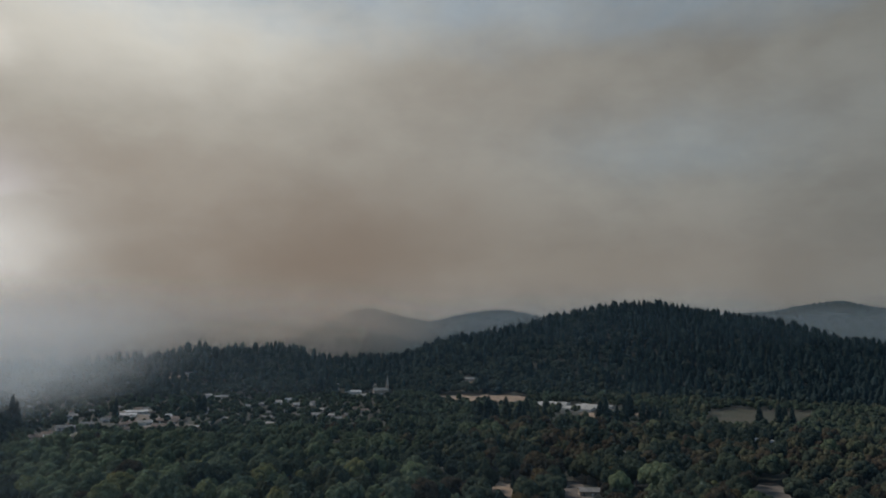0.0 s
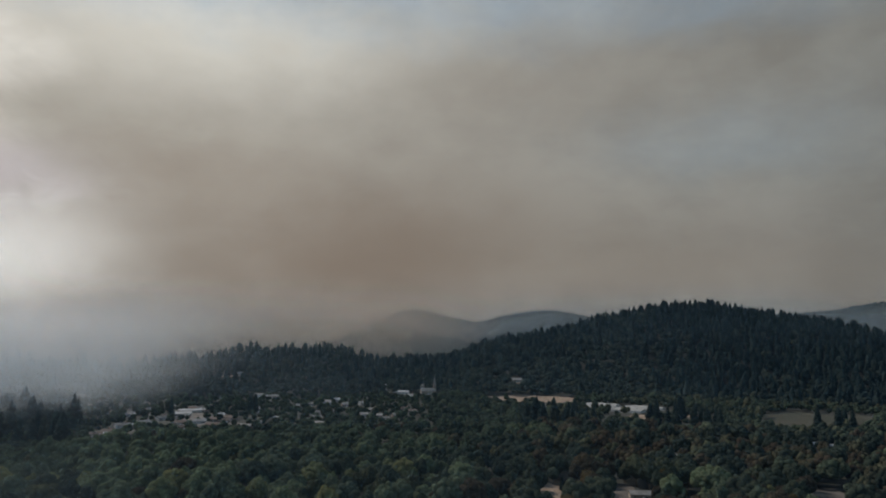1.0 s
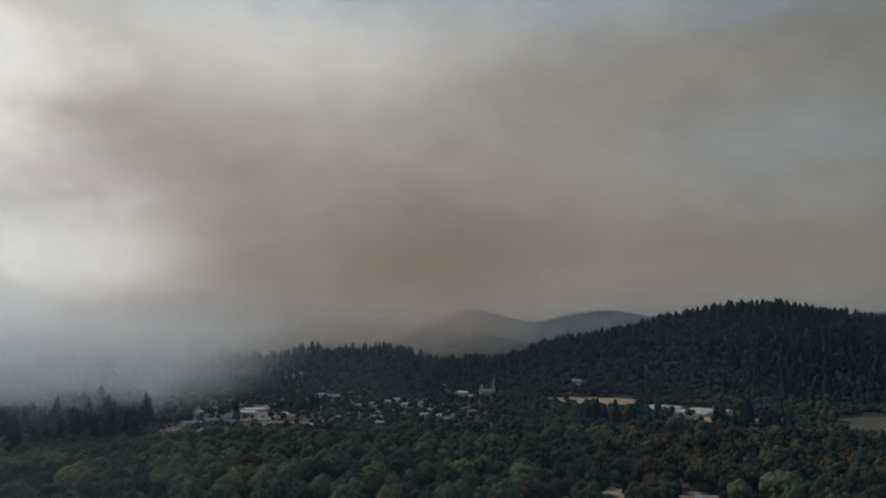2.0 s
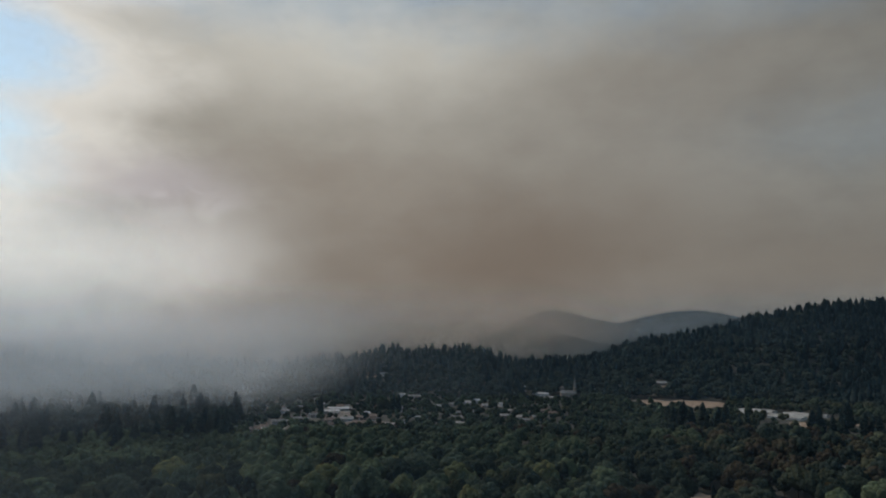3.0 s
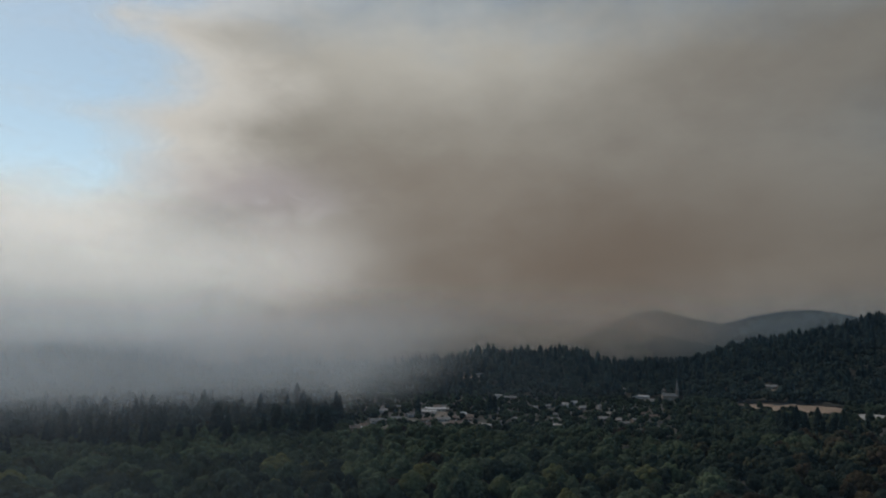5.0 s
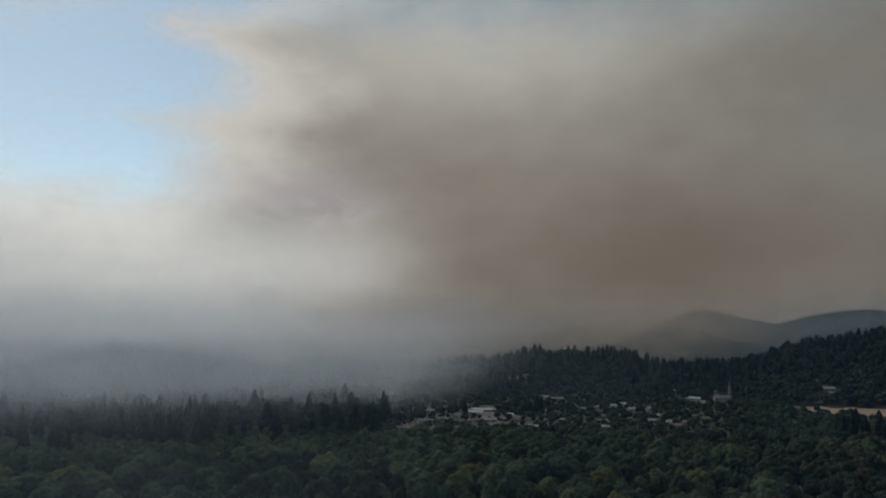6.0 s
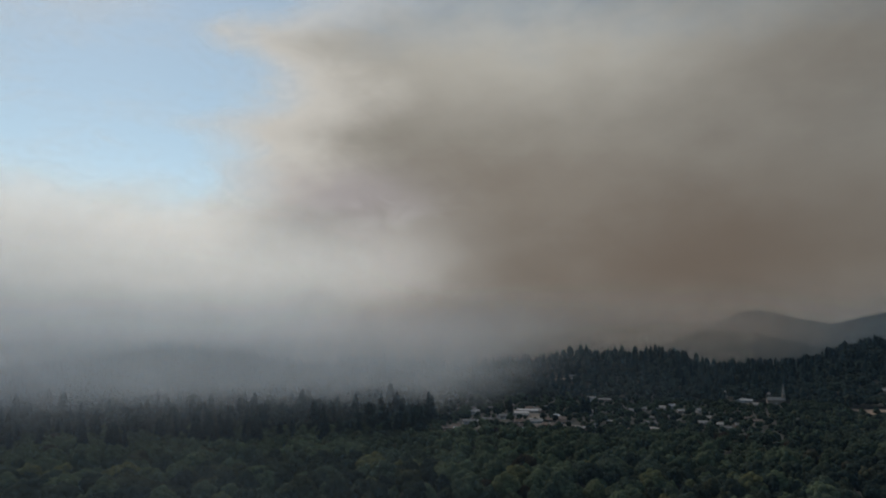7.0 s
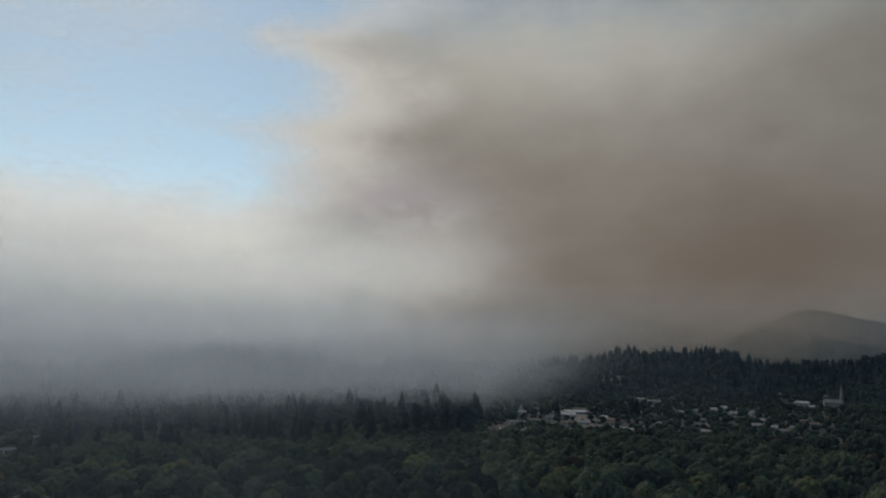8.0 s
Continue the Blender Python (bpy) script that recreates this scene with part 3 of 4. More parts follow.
def house(name, label, category, x, y, heading, length, depth, wall_h, rise, wall, roof, chimney=False, windows=3, group="houses in the valley"):
    """A gabled building: the ridge runs along its length; heading turns it from facing the hovering eye."""
    root = new(name)
    root.matrix_basis = pose(x, y, float(height(x, y)) - 0.1, 0, 0, math.degrees(math.atan2(-x, y)) + heading)
    L, D = length / 2, depth / 2
    gable = [(-D, -0.5), (D, -0.5), (D, wall_h), (0, wall_h + rise), (-D, wall_h)]
    w = part("wall", prism(gable, -L, L), wall, root)
    e, th = 0.55, 0.28
    k = rise / D
    r = part("roof", prism([(-D - e, wall_h - e * k + 0.04), (0, wall_h + rise + 0.04), (D + e, wall_h - e * k + 0.04), (D + e, wall_h - e * k + th), (0, wall_h + rise + th), (-D - e, wall_h - e * k + th)], -L - 0.5, L + 0.5), roof, root)
    w.rotation_euler = r.rotation_euler = (0, 0, radians(90))
    part("door", box(-0.5, 0.5, -D - 0.08, -D + 0.02, -0.1, 2.0, 0.02), M_TRIM, root)
    for i in range(windows):
        cx = -L + length * (i + 0.5) / windows
        if abs(cx) < 1.2:
            cx += 1.9
        win = part("window", box(cx - 0.75, cx + 0.75, -D - 0.06, -D + 0.02, 0.95, 2.25, 0.02), M_TRIM, root)
        part("pane", box(cx - 0.65, cx + 0.65, -D - 0.075, -D - 0.055, 1.05, 2.15), M_PANE, win)
    for s in (-1, 1):
        win = part("window", box(min(s * L, s * L + s * 0.06), max(s * L, s * L + s * 0.06), -0.6, 0.6, 1.0, 2.2), M_TRIM, root)
        part("pane", box(min(s * L + s * 0.055, s * L + s * 0.075), max(s * L + s * 0.055, s * L + s * 0.075), -0.5, 0.5, 1.1, 2.1), M_PANE, win)
    if chimney:
        part("chimney", box(L * 0.4 - 0.4, L * 0.4 + 0.4, 0.2, 1.0, wall_h, wall_h + rise + 1.1, 0.04), M_BRICK, root)
    return tagged(root, label, category, group)


def clear_view(x, y, radius, reach):
    """Opens a yard round (x, y) and the ground before it."""
    r = math.hypot(x, y)
    for d in np.arange(0, reach + 0.1, radius * 0.8):
        CLEAR.append((x * (1 - d / r), y * (1 - d / r), radius))


WHITE, GREY, BROWN, PALE = M_WHITE, M_GREYROOF, M_BROWNROOF, M_PALEROOF
ROOF_WORDS = {WHITE: "white metal", GREY: "grey shingle", BROWN: "brown shingle", PALE: "pale weathered"}
WALL_WORDS = {M_STUCCO: "white stucco", M_TANWALL: "tan board", M_WOODWALL: "weathered wooden"}
# x, y, heading, length, depth, wall height, rise, wall, roof, chimney
HOUSES = [
    (3, 940, 15, 14, 9, 4.5, 2.6, M_STUCCO, WHITE, False), (10, 925, 80, 11, 7, 5.5, 2.8, M_STUCCO, PALE, True),
    (-31, 872, 5, 9, 7, 3.0, 1.8, M_STUCCO, WHITE, False), (15, 1128, 0, 12, 9, 6.5, 1.2, M_STUCCO, PALE, False), (34, 1126, 8, 19, 9, 3.6, 2.0, M_TANWALL, GREY, False),
    (105, 1016, -10, 20, 10, 3.5, 2.6, M_STUCCO, PALE, False), (124, 1046, 20, 12, 9, 3.5, 2.4, M_STUCCO, WHITE, True), (65, 976, 0, 9, 7, 3.0, 2.0, M_STUCCO, PALE, True),
    (151, 990, 30, 9, 8, 3.2, 2.2, M_STUCCO, PALE, False), (84, 1000, -15, 12, 8, 3.2, 2.2, M_TANWALL, GREY, True), (127, 975, 10, 12, 8, 3.2, 2.2, M_TANWALL, PALE, False),
    (240, 1160, 5, 25, 10, 3.6, 2.2, M_STUCCO, WHITE, False), (222, 1203, 90, 8, 5, 7.5, 2.2, M_STUCCO, WHITE, False), (288, 1216, 20, 9, 7, 3.6, 2.2, M_STUCCO, PALE, False),
    (249, 1124, -10, 10, 8, 3.0, 2.0, M_STUCCO, PALE, True), (-135, 728, 5, 13, 8, 2.8, 1.8, M_TANWALL, BROWN, False), (-121, 725, -5, 12, 8, 2.8, 1.7, M_STUCCO, WHITE, False),
    (-121, 790, 10, 15, 8, 3.0, 2.0, M_STUCCO, GREY, True), (-103, 786, -5, 17, 8, 3.0, 2.0, M_TANWALL, PALE, False), (-132, 896, 15, 13, 9, 3.0, 2.0, M_STUCCO, PALE, False),
    (-68, 802, 0, 11, 8, 3.0, 2.0, M_TANWALL, BROWN, True), (-50, 812, 8, 14, 8, 3.0, 2.0, M_STUCCO, PALE, False), (-33, 780, -12, 17, 8, 3.0, 1.9, M_TANWALL, BROWN, False),
    (-174, 790, 20, 9, 7, 3.0, 2.0, M_STUCCO, PALE, False), (-173, 742, 0, 10, 7, 3.0, 1.6, M_STUCCO, WHITE, False), (-90, 850, 25, 13, 8, 3.0, 2.1, M_STUCCO, GREY, True),
    (-20, 842, -20, 12, 8, 3.0, 2.1, M_TANWALL, BROWN, False), (452, 1190, 10, 17, 9, 4.0, 2.4, M_TANWALL, PALE, True), (462, 1182, 70, 11, 7, 3.4, 2.0, M_TANWALL, BROWN, False),
    (374, 657, 0, 13, 8, 4.5, 1.5, M_STUCCO, GREY, False), (399, 627, 30, 9, 7, 3.2, 2.0, M_STUCCO, PALE, False), (328, 512, 10, 10, 7, 2.8, 1.6, M_STUCCO, WHITE, False),
    (426, 590, -20, 8, 7, 3.2, 2.0, M_STUCCO, PALE, True), (495, 548, 10, 8, 6, 3.0, 1.6, M_STUCCO, WHITE, False), (505, 530, 0, 17, 8, 3.0, 1.6, M_STUCCO, WHITE, False),
    (426, 469, 25, 8, 7, 3.0, 2.0, M_STUCCO, WHITE, False), (421, 540, -10, 9, 7, 3.0, 2.0, M_TANWALL, GREY, True), (-376, 482, 5, 7, 6, 2.8, 1.6, M_STUCCO, WHITE, False),
    (-487, 508, 0, 10, 8, 5.5, 2.2, M_STUCCO, PALE, False), (-478, 470, 0, 16, 7, 2.8, 1.5, M_TANWALL, PALE, False), (232, 398, 10, 15, 8, 3.0, 1.6, M_TANWALL, GREY, False),
    (560, 600, 10, 12, 8, 3.0, 2.0, M_STUCCO, PALE, False), (400, 700, 15, 10, 7, 3.2, 2.0, M_STUCCO, PALE, False),
]
for hx, hy, turn, ln, dp, wh, rs, wall, roof, chim in HOUSES:
    house("house", "gabled house with %s walls and a %s roof" % (WALL_WORDS[wall], ROOF_WORDS[roof]), "house", hx, hy, turn, ln, dp, wh, rs, wall, roof, chim, 2 if ln < 11 else 3)
    clear_view(hx, hy, 0.34 * ln + 1.0, 46 if math.hypot(hx, hy) > 745 else 66)

# smaller houses half hidden among the town's trees
town = np.random.default_rng(23)
for i in range(46):
    hx, hy = polar(town.uniform(-13, 13), town.uniform(735, 1010))
    if any(math.hypot(hx - h[0], hy - h[1]) < 17 for h in HOUSES):
        continue
    wall, roof = (M_WOODWALL, M_TANWALL)[i % 2], (GREY, BROWN, GREY, PALE, GREY)[i % 5]
    house("house", "small house with %s walls and %s roof" % (WALL_WORDS[wall], ROOF_WORDS[roof]), "house", float(hx), float(hy), float(town.uniform(-40, 40)),
          float(town.uniform(8, 12)), 7, 2.8, 1.8, wall, roof, i % 3 == 0, 2)
    clear_view(float(hx), float(hy), 4.0, 26)

for hx, hy, ln in ((-68, 928, 26), (-76, 890, 24)):
    house("long_building", "long low building with a white metal roof", "building", hx, hy, 4, ln, 10, 3.4, 1.6, M_STUCCO, M_WHITE, False, 5, "long white-roofed buildings")
    clear_view(hx, hy, 0.45 * ln, 48)
house("barn", "weathered wooden barn on the hillside road", "barn", -16, 1280, 0, 16, 9, 3.8, 2.6, M_WOODWALL, M_GREYROOF, False, 2, "farm buildings")
clear_view(-16, 1280, 10, 34)


def greenhouse(x, y, heading, length, width):
    root = new("greenhouse")
    root.matrix_basis = pose(x, y, float(height(x, y)) - 0.1, 0, 0, heading)
    L, D = length / 2, width / 2
    part("wall", box(-L, L, -D, D, -0.4, 2.4), M_STUCCO, root)
    arc = [(D * math.cos(a), 2.44 + 1.5 * math.sin(a)) for a in np.linspace(0, math.pi, 9)]
    r = part("roof", prism(arc, -L - 0.2, L + 0.2), M_PLASTIC, root)
    r.rotation_euler = (0, 0, radians(90))
    for i in range(int(length / 6) + 1):
        part("rib", box(-L + i * 6.0 - 0.08, -L + i * 6.0 + 0.08, -D - 0.06, -D - 0.005, -0.3, 2.4), M_STEEL, root)
    part("door", box(-1.0, 1.0, -D - 0.1, -D - 0.01, -0.3, 2.0), M_TRIM, root)
    return tagged(root, "long low greenhouse with a curved white roof", "greenhouse", "greenhouses beside the dry field")


for i in range(-3, 4):
    for k in (-1, 1):
        slip = 5.0 * math.sin(2.3 * i + k)
        greenhouse(487 + 9.6 * 0.82 * i + (k * 29 + slip) * 0.57, 900 + 9.6 * 0.57 * i - (k * 29 + slip) * 0.82, -55, 42 + 4 * math.sin(1.7 * i + 2 * k), 8.2)
for i in range(3):
    greenhouse(392 + 8.0 * i, 918 + 6.0 * i, -50, 34, 8.6)
for cx, cy, cr in ((462, 925, 40), (487, 900, 40), (515, 870, 40), (530, 850, 30), (402, 925, 24), (470, 860, 24), (490, 835, 22), (505, 815, 20)):
    CLEAR.append((cx, cy, cr))


def church(x, y):
    root = house("church", "tan church with a tall slender steeple", "church", x, y, 10, 24, 11, 6.0, 4.0, M_TANWALL, M_GREYROOF, False, 4, "church")
    t = part("tower", box(9.0, 13.0, -2, 2, -0.3, 15, 0.15), M_TANWALL, root)
    part("belfry_opening", box(10.2, 11.8, -2.06, -1.99, 11.0, 13.6), M_PANE, t)
    bm = bmesh.new()
    bmesh.ops.create_cone(bm, cap_ends=True, segments=8, radius1=2.5, radius2=0.08, depth=17)
    bmesh.ops.translate(bm, vec=(11, 0, 23.5), verts=bm.verts)
    part("spire", bm, M_GREYROOF, root)
    clear_view(x, y, 17, 60)


church(283, 1150)


# ---- fields, yards and roads ----
def patch(name, label, x, y, rx, ry, turn, material, seed, lift=0.3):
    """A patch of open ground with an uneven rim, laid over the land."""
    a = np.linspace(0, 2 * np.pi, 61)[:-1]
    rings = np.linspace(0.02, 1, 9)
    A, S = np.meshgrid(a, rings, indexing="ij")
    rim = 1 + 0.12 * np.sin(3 * A + seed) + 0.07 * np.sin(7 * A + 2 * seed) + 0.05 * np.sin(11 * A - seed)
    px, py = rx * S * rim * np.cos(A), ry * S * rim * np.sin(A)
    c, s = math.cos(radians(turn)), math.sin(radians(turn))
    X, Y = x + px * c - py * s, y + px * s + py * c
    n = len(rings)
    i, j = np.meshgrid(np.arange(60), np.arange(n - 1), indexing="ij")
    i2 = (i + 1) % 60
    F = np.stack([i * n + j, i * n + j + 1, i2 * n + j + 1, i2 * n + j], -1).reshape(-1, 4)
    ob = new(name, mesh(name, np.stack([X, Y, height(X, Y) + lift], -1).reshape(-1, 3), [F], material, smooth=True))
    return tagged(ob, label, "field" if "field" in name or "meadow" in name else "ground", kind="structure")


PATCHES = [
    ("dry_field", "sunburnt tan field of dry grass below the hill", 420, 1042, 74, 46, -20, M_TAN), ("dry_field", "small tan clearing of dry grass", 468, 800, 16, 26, -28, M_TAN),
    ("dry_field", "tan strip of dry grass beside the greenhouses", 530, 800, 42, 13, -33, M_TAN), ("meadow", "dull green meadow at the foot of the hill", 628, 716, 50, 112, -41, M_GREEN),
    ("dry_field", "brown dry slope beside the meadow", 718, 726, 26, 60, -44, M_GREEN), ("dry_field", "bare brown patch on the wooded hillside", 739, 990, 24, 20, -30, M_TAN),
    ("dry_field", "golden dry grass clearing among the trees", 180, 408, 12, 44, -23, M_TAN), ("yard", "pale dirt yard at the edge of the woods", 338, 362, 15, 36, -43, M_DIRT),
    ("yard", "pale dirt yard beside a house", 218, 396, 13, 46, -29, M_DIRT), ("yard", "reddish dirt street between the houses", -50, 798, 52, 14, 4, M_DIRT),
    ("yard", "bare ground round the long white buildings", -70, 880, 34, 40, 4, M_DIRT), ("road", "narrow dirt road along the hillside", -66, 1304, 66, 4, -26, M_TAN),
    ("dry_field", "tan clearing round the hillside house", 455, 1184, 22, 20, -20, M_TAN), ("yard", "bare yard in front of the low houses", -125, 712, 26, 14, 8, M_DIRT),
    ("road", "grey asphalt street among the trees", 350, 535, 40, 5, -20, M_ASPHALT), ("yard", "pale lot beside the white buildings", 245, 1138, 34, 18, -12, M_DIRT),
]
for i, (nm, lab, fx, fy, rx, ry, tn, mat) in enumerate(PATCHES):
    patch(nm, lab, fx, fy, rx, ry, tn, mat, i + 1, 0.3 + 0.02 * i)
    if rx > ry * 3:
        for q in np.linspace(-0.85, 0.85, 9):
            CLEAR.append((fx + q * rx * math.cos(radians(tn)), fy + q * rx * math.sin(radians(tn)), ry * 1.2))
    else:
        c, s = math.cos(radians(tn)), math.sin(radians(tn))
        for q in np.linspace(-1, 1, 9):
            rr = min(rx, ry) * 0.8
            d = max(rx, ry) - rr
            CLEAR.append((fx + q * d * (c if rx > ry else -s), fy + q * d * (s if rx > ry else c), rr))

for cx, cy, cr in ((380, 985, 18), (405, 980, 18), (362, 1000, 16), (440, 990, 22)):
    CLEAR.append((cx, cy, cr))
for q in np.linspace(-60, 60, 13):
    for near in (0, 13, 26):
        CLEAR.append((-66 + 0.9 * q + 0.05 * near, 1304 - 0.44 * q - near, 8))
# open ground between two bearings, from one distance to another
SECTORS = [(-24.8, -22.9, 0, 462), (-30.6, -28.4, 0, 455), (-44.6, -42.8, 0, 500), (-36.0, -27.2, 805, 950), (-45.2, -40.2, 890, 1080), (-25.5, -18.5, 1022, 1100)]


# ---- parked vehicles ----
def car(x, y, heading):
    root = new("car")
    root.matrix_basis = pose(x, y, float(height(x, y)) + 0.55, 0, 0, heading)
    side = [(-2.2, 0.35), (2.2, 0.35), (2.25, 0.8), (1.3, 0.98), (-2.1, 1.0), (-2.25, 0.7)]
    part("body", prism(side, -0.88, 0.88), M_PAINT, root)
    part("cabin", prism([(-1.9, 0.99), (1.15, 0.97), (0.45, 1.5), (-1.6, 1.55)], -0.78, 0.78), M_PANE, root, "dark glazed car cabin")
    part("car_roof", prism([(-1.62, 1.552), (0.47, 1.502), (0.4, 1.56), (-1.5, 1.61)], -0.76, 0.76), M_PAINT, root)
    for wx in (-1.35, 1.4):
        for wy in (-0.86, 0.86):
            bm = bmesh.new()
            bmesh.ops.create_cone(bm, cap_ends=True, segments=14, radius1=0.34, radius2=0.34, depth=0.22)
            bmesh.ops.rotate(bm, cent=(0, 0, 0), matrix=Matrix.Rotation(radians(90), 3, "X"), verts=bm.verts)
            bmesh.ops.translate(bm, vec=(wx, wy, 0.30), verts=bm.verts)
            part("wheel", bm, M_RUBBER, root)
    return tagged(root, "white parked car on a dirt yard", "car", "parked cars")


for cx, cy, ch in ((246, 397, 20), (252, 390, 65), (236, 386, -15)):
    car(cx, cy, ch)
    CLEAR.append((cx, cy, 7))

# ---- woods ----
def scatter(az0, az1, r0, r1, step, rng):
    """Jittered places over a stretch of the valley."""
    out = []
    r = r0
    while r < r1:
        n = max(2, int(radians(az1 - az0) * r / step))
        az = az0 + (np.arange(n) + rng.uniform(-0.42, 0.42, n) + 0.5) * (az1 - az0) / n
        rr = r + rng.uniform(-0.42, 0.42, n) * step
        out.append(np.stack(polar(az, rr), -1))
        r += step * 0.9
    return np.concatenate(out)


def keep(points):
    ok = np.ones(len(points), bool)
    for cx, cy, cr in CLEAR:
        ok &= np.hypot(points[:, 0] - cx, points[:, 1] - cy) > cr
    r, az = np.hypot(points[:, 0], points[:, 1]), np.degrees(np.arctan2(-points[:, 0], points[:, 1]))
    for a0, a1, r0, r1 in SECTORS:
        edge = 0.4 * np.sin(r / 9.0) + 0.3 * np.sin(r / 4.1)
        span = 14 * np.sin(az * 2.3) + 9 * np.sin(az * 5.1)
        ok &= ~((az > a0 + edge) & (az < a1 + edge) & (r > r0 + span * (r0 > 0)) & (r < r1 + span)) | (np.sin(points[:, 0] * 3.7 + points[:, 1] * 5.3) > 0.96)
    return points[ok]


def woods(name, label, protos, points, scales, tints, material, rng):
    """Many trees joined into one piece of woodland."""
    V, F3, F4, T, n = [], [], [], [], 0
    z = height(points[:, 0], points[:, 1])
    pick = rng.integers(0, len(protos), len(points))
    turn = rng.uniform(0, 6.283, len(points))
    for k, (v, f3, f4) in enumerate(protos):
        sel = np.where(pick == k)[0]
        if not len(sel):
            continue
        c, s = np.cos(turn[sel]), np.sin(turn[sel])
        sc = scales[sel]
        P = np.empty((len(sel), len(v), 3))
        P[:, :, 0] = (v[None, :, 0] * c[:, None] - v[None, :, 1] * s[:, None]) * sc[:, 0:1] + points[sel, 0][:, None]
        P[:, :, 1] = (v[None, :, 0] * s[:, None] + v[None, :, 1] * c[:, None]) * sc[:, 0:1] + points[sel, 1][:, None]
        P[:, :, 2] = v[None, :, 2] * sc[:, 1:2] + z[sel][:, None] - 0.4
        off = (n + np.arange(len(sel)) * len(v))[:, None, None]
        V.append(P.reshape(-1, 3))
        F3.append((f3[None] + off).reshape(-1, 3))
        if len(f4):
            F4.append((f4[None] + off).reshape(-1, 4))
        T.append(np.repeat(tints[sel], len(v)))
        n += len(sel) * len(v)
    me = mesh(name, np.concatenate(V), [np.concatenate(F3)] + ([np.concatenate(F4)] if F4 else []), material, tint=np.concatenate(T), smooth=True)
    return tagged(new(name, me), label, "woods", kind="stuff")


def tree_kinds(name, crowns, trunks, material):
    """One tree of each shape: an empty with a trunk and a crown under it."""
    made = []
    for (v, f3, f4), tm in zip(crowns, trunks):
        root = new(name)
        a = new("trunk", tm)
        b = new("crown", mesh("crown", v, [f3, f4], material, smooth=True))
        a.parent = b.parent = root
        made.append(root)
    return made


def plant(kinds, points, scales, rng, label_of, category, group):
    first = set()
    for i, (x, y) in enumerate(points):
        k = i if i < len(kinds) else int(rng.integers(0, len(kinds)))
        m = pose(x, y, float(height(x, y)) - 0.2, 0, 0, float(rng.uniform(0, 360)))
        if k in first:
            ob = copy_thing(kinds[k], m)
        else:
            ob = kinds[k]
            first.add(k)
            ob.matrix_basis = m
        ob.scale = (scales[i][0], scales[i][0], scales[i][1])
        tagged(ob, label_of(x, y), category, group)


rng = np.random.default_rng(11)
near_b = [broadleaf_crown(rng, 30, 2400, 0.30, 1, u) for u in (1.0, 0.9, 1.4, 1.1, 1.25, 0.95)]
near_r = [broadleaf_crown(rng, 26, 2000, 0.30, 1, u) for u in (1.0, 1.3, 0.95)]
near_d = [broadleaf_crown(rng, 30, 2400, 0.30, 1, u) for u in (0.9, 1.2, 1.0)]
mid_b = [broadleaf_crown(rng, 14, 84, 0.55, 0, u) for u in (1.0, 0.9, 1.2, 1.0, 1.1, 1.4)]
far_b = [broadleaf_crown(rng, 7, 28, 0.7, 0, u) for u in (1.0, 0.9, 1.2, 1.0, 1.1, 1.4)]
near_c = [conifer_crown(rng, 15, 11, 4.6, b, 220) for b in (0.75, 0.6, 0.9, 0.5)]
far_c = [conifer_crown(rng, 5, 6, 5.2, b) for b in (0.75, 0.6, 0.9, 0.5, 0.8, 0.65)]


def azimuth(p):
    return np.degrees(np.arctan2(-p[:, 0], p[:, 1]))


def sizes(rng, n, lo, hi, flat=0.75):
    """Widths and heights that go together, with a few large trees."""
    s = lo + (hi - lo) * rng.random(n) ** 1.8
    return np.stack([s, s ** 0.75 * rng.uniform(flat, 1.3, n)], -1)


def russet(p, rng):
    """Chance that a tree is brown: more to the dry side of the valley, in drifts."""
    lean = np.clip((-12 - azimuth(p)) / 25, 0.03, 0.5)
    return rng.random(len(p)) < lean * (0.8 + 0.9 * wave(p[:, 0], p[:, 1], 45, 4))


# broadleaf trees near the eye, each a tree of its own
pts = keep(scatter(-56, 50, 395, 745, 12.2, rng))
big = np.array([(-242, 426), (-262, 384), (-211, 417), (-248, 446), (-225, 470), (-132, 452), (-317, 387)], float)
for bx, by in big:
    pts = pts[np.hypot(pts[:, 0] - bx, pts[:, 1] - by) > 12]
pts = pts[np.argsort(np.hypot(pts[:, 0], pts[:, 1]))]
sc = sizes(rng, len(pts), 0.85, 1.85, 0.95) * (1 + 0.22 * wave(pts[:, 0], pts[:, 1], 26, 2))[:, None] * (1 + 0.3 * np.clip((azimuth(pts) - 16) / 10, 0, 1) * (np.hypot(pts[:, 0], pts[:, 1]) < 530))[:, None]
sc[:, 1] = np.minimum(sc[:, 1], np.where((azimuth(pts) > 14) & (np.hypot(pts[:, 0], pts[:, 1]) > 530), 1.1, 1.75))
sc = sc * np.where((np.abs(azimuth(pts) + 1) < 15) & (np.hypot(pts[:, 0], pts[:, 1]) > 650), 0.72, 1.0)[:, None]       # lower trees before the town
brown = russet(pts, rng)
green_kinds = tree_kinds("broadleaf_tree", near_b, [trunk_mesh(rng, 7, 0.35, 5, "trunk") for _ in near_b], M_LEAF)
brown_kinds = tree_kinds("russet_tree", near_r, [trunk_mesh(rng, 7, 0.35, 5, "trunk") for _ in near_r], M_RUSSET)
dark_kinds = tree_kinds("dark_oak_tree", near_d, [trunk_mesh(rng, 7, 0.35, 5, "trunk") for _ in near_d], M_DULL_DIMMED)
N_NEAR = 640
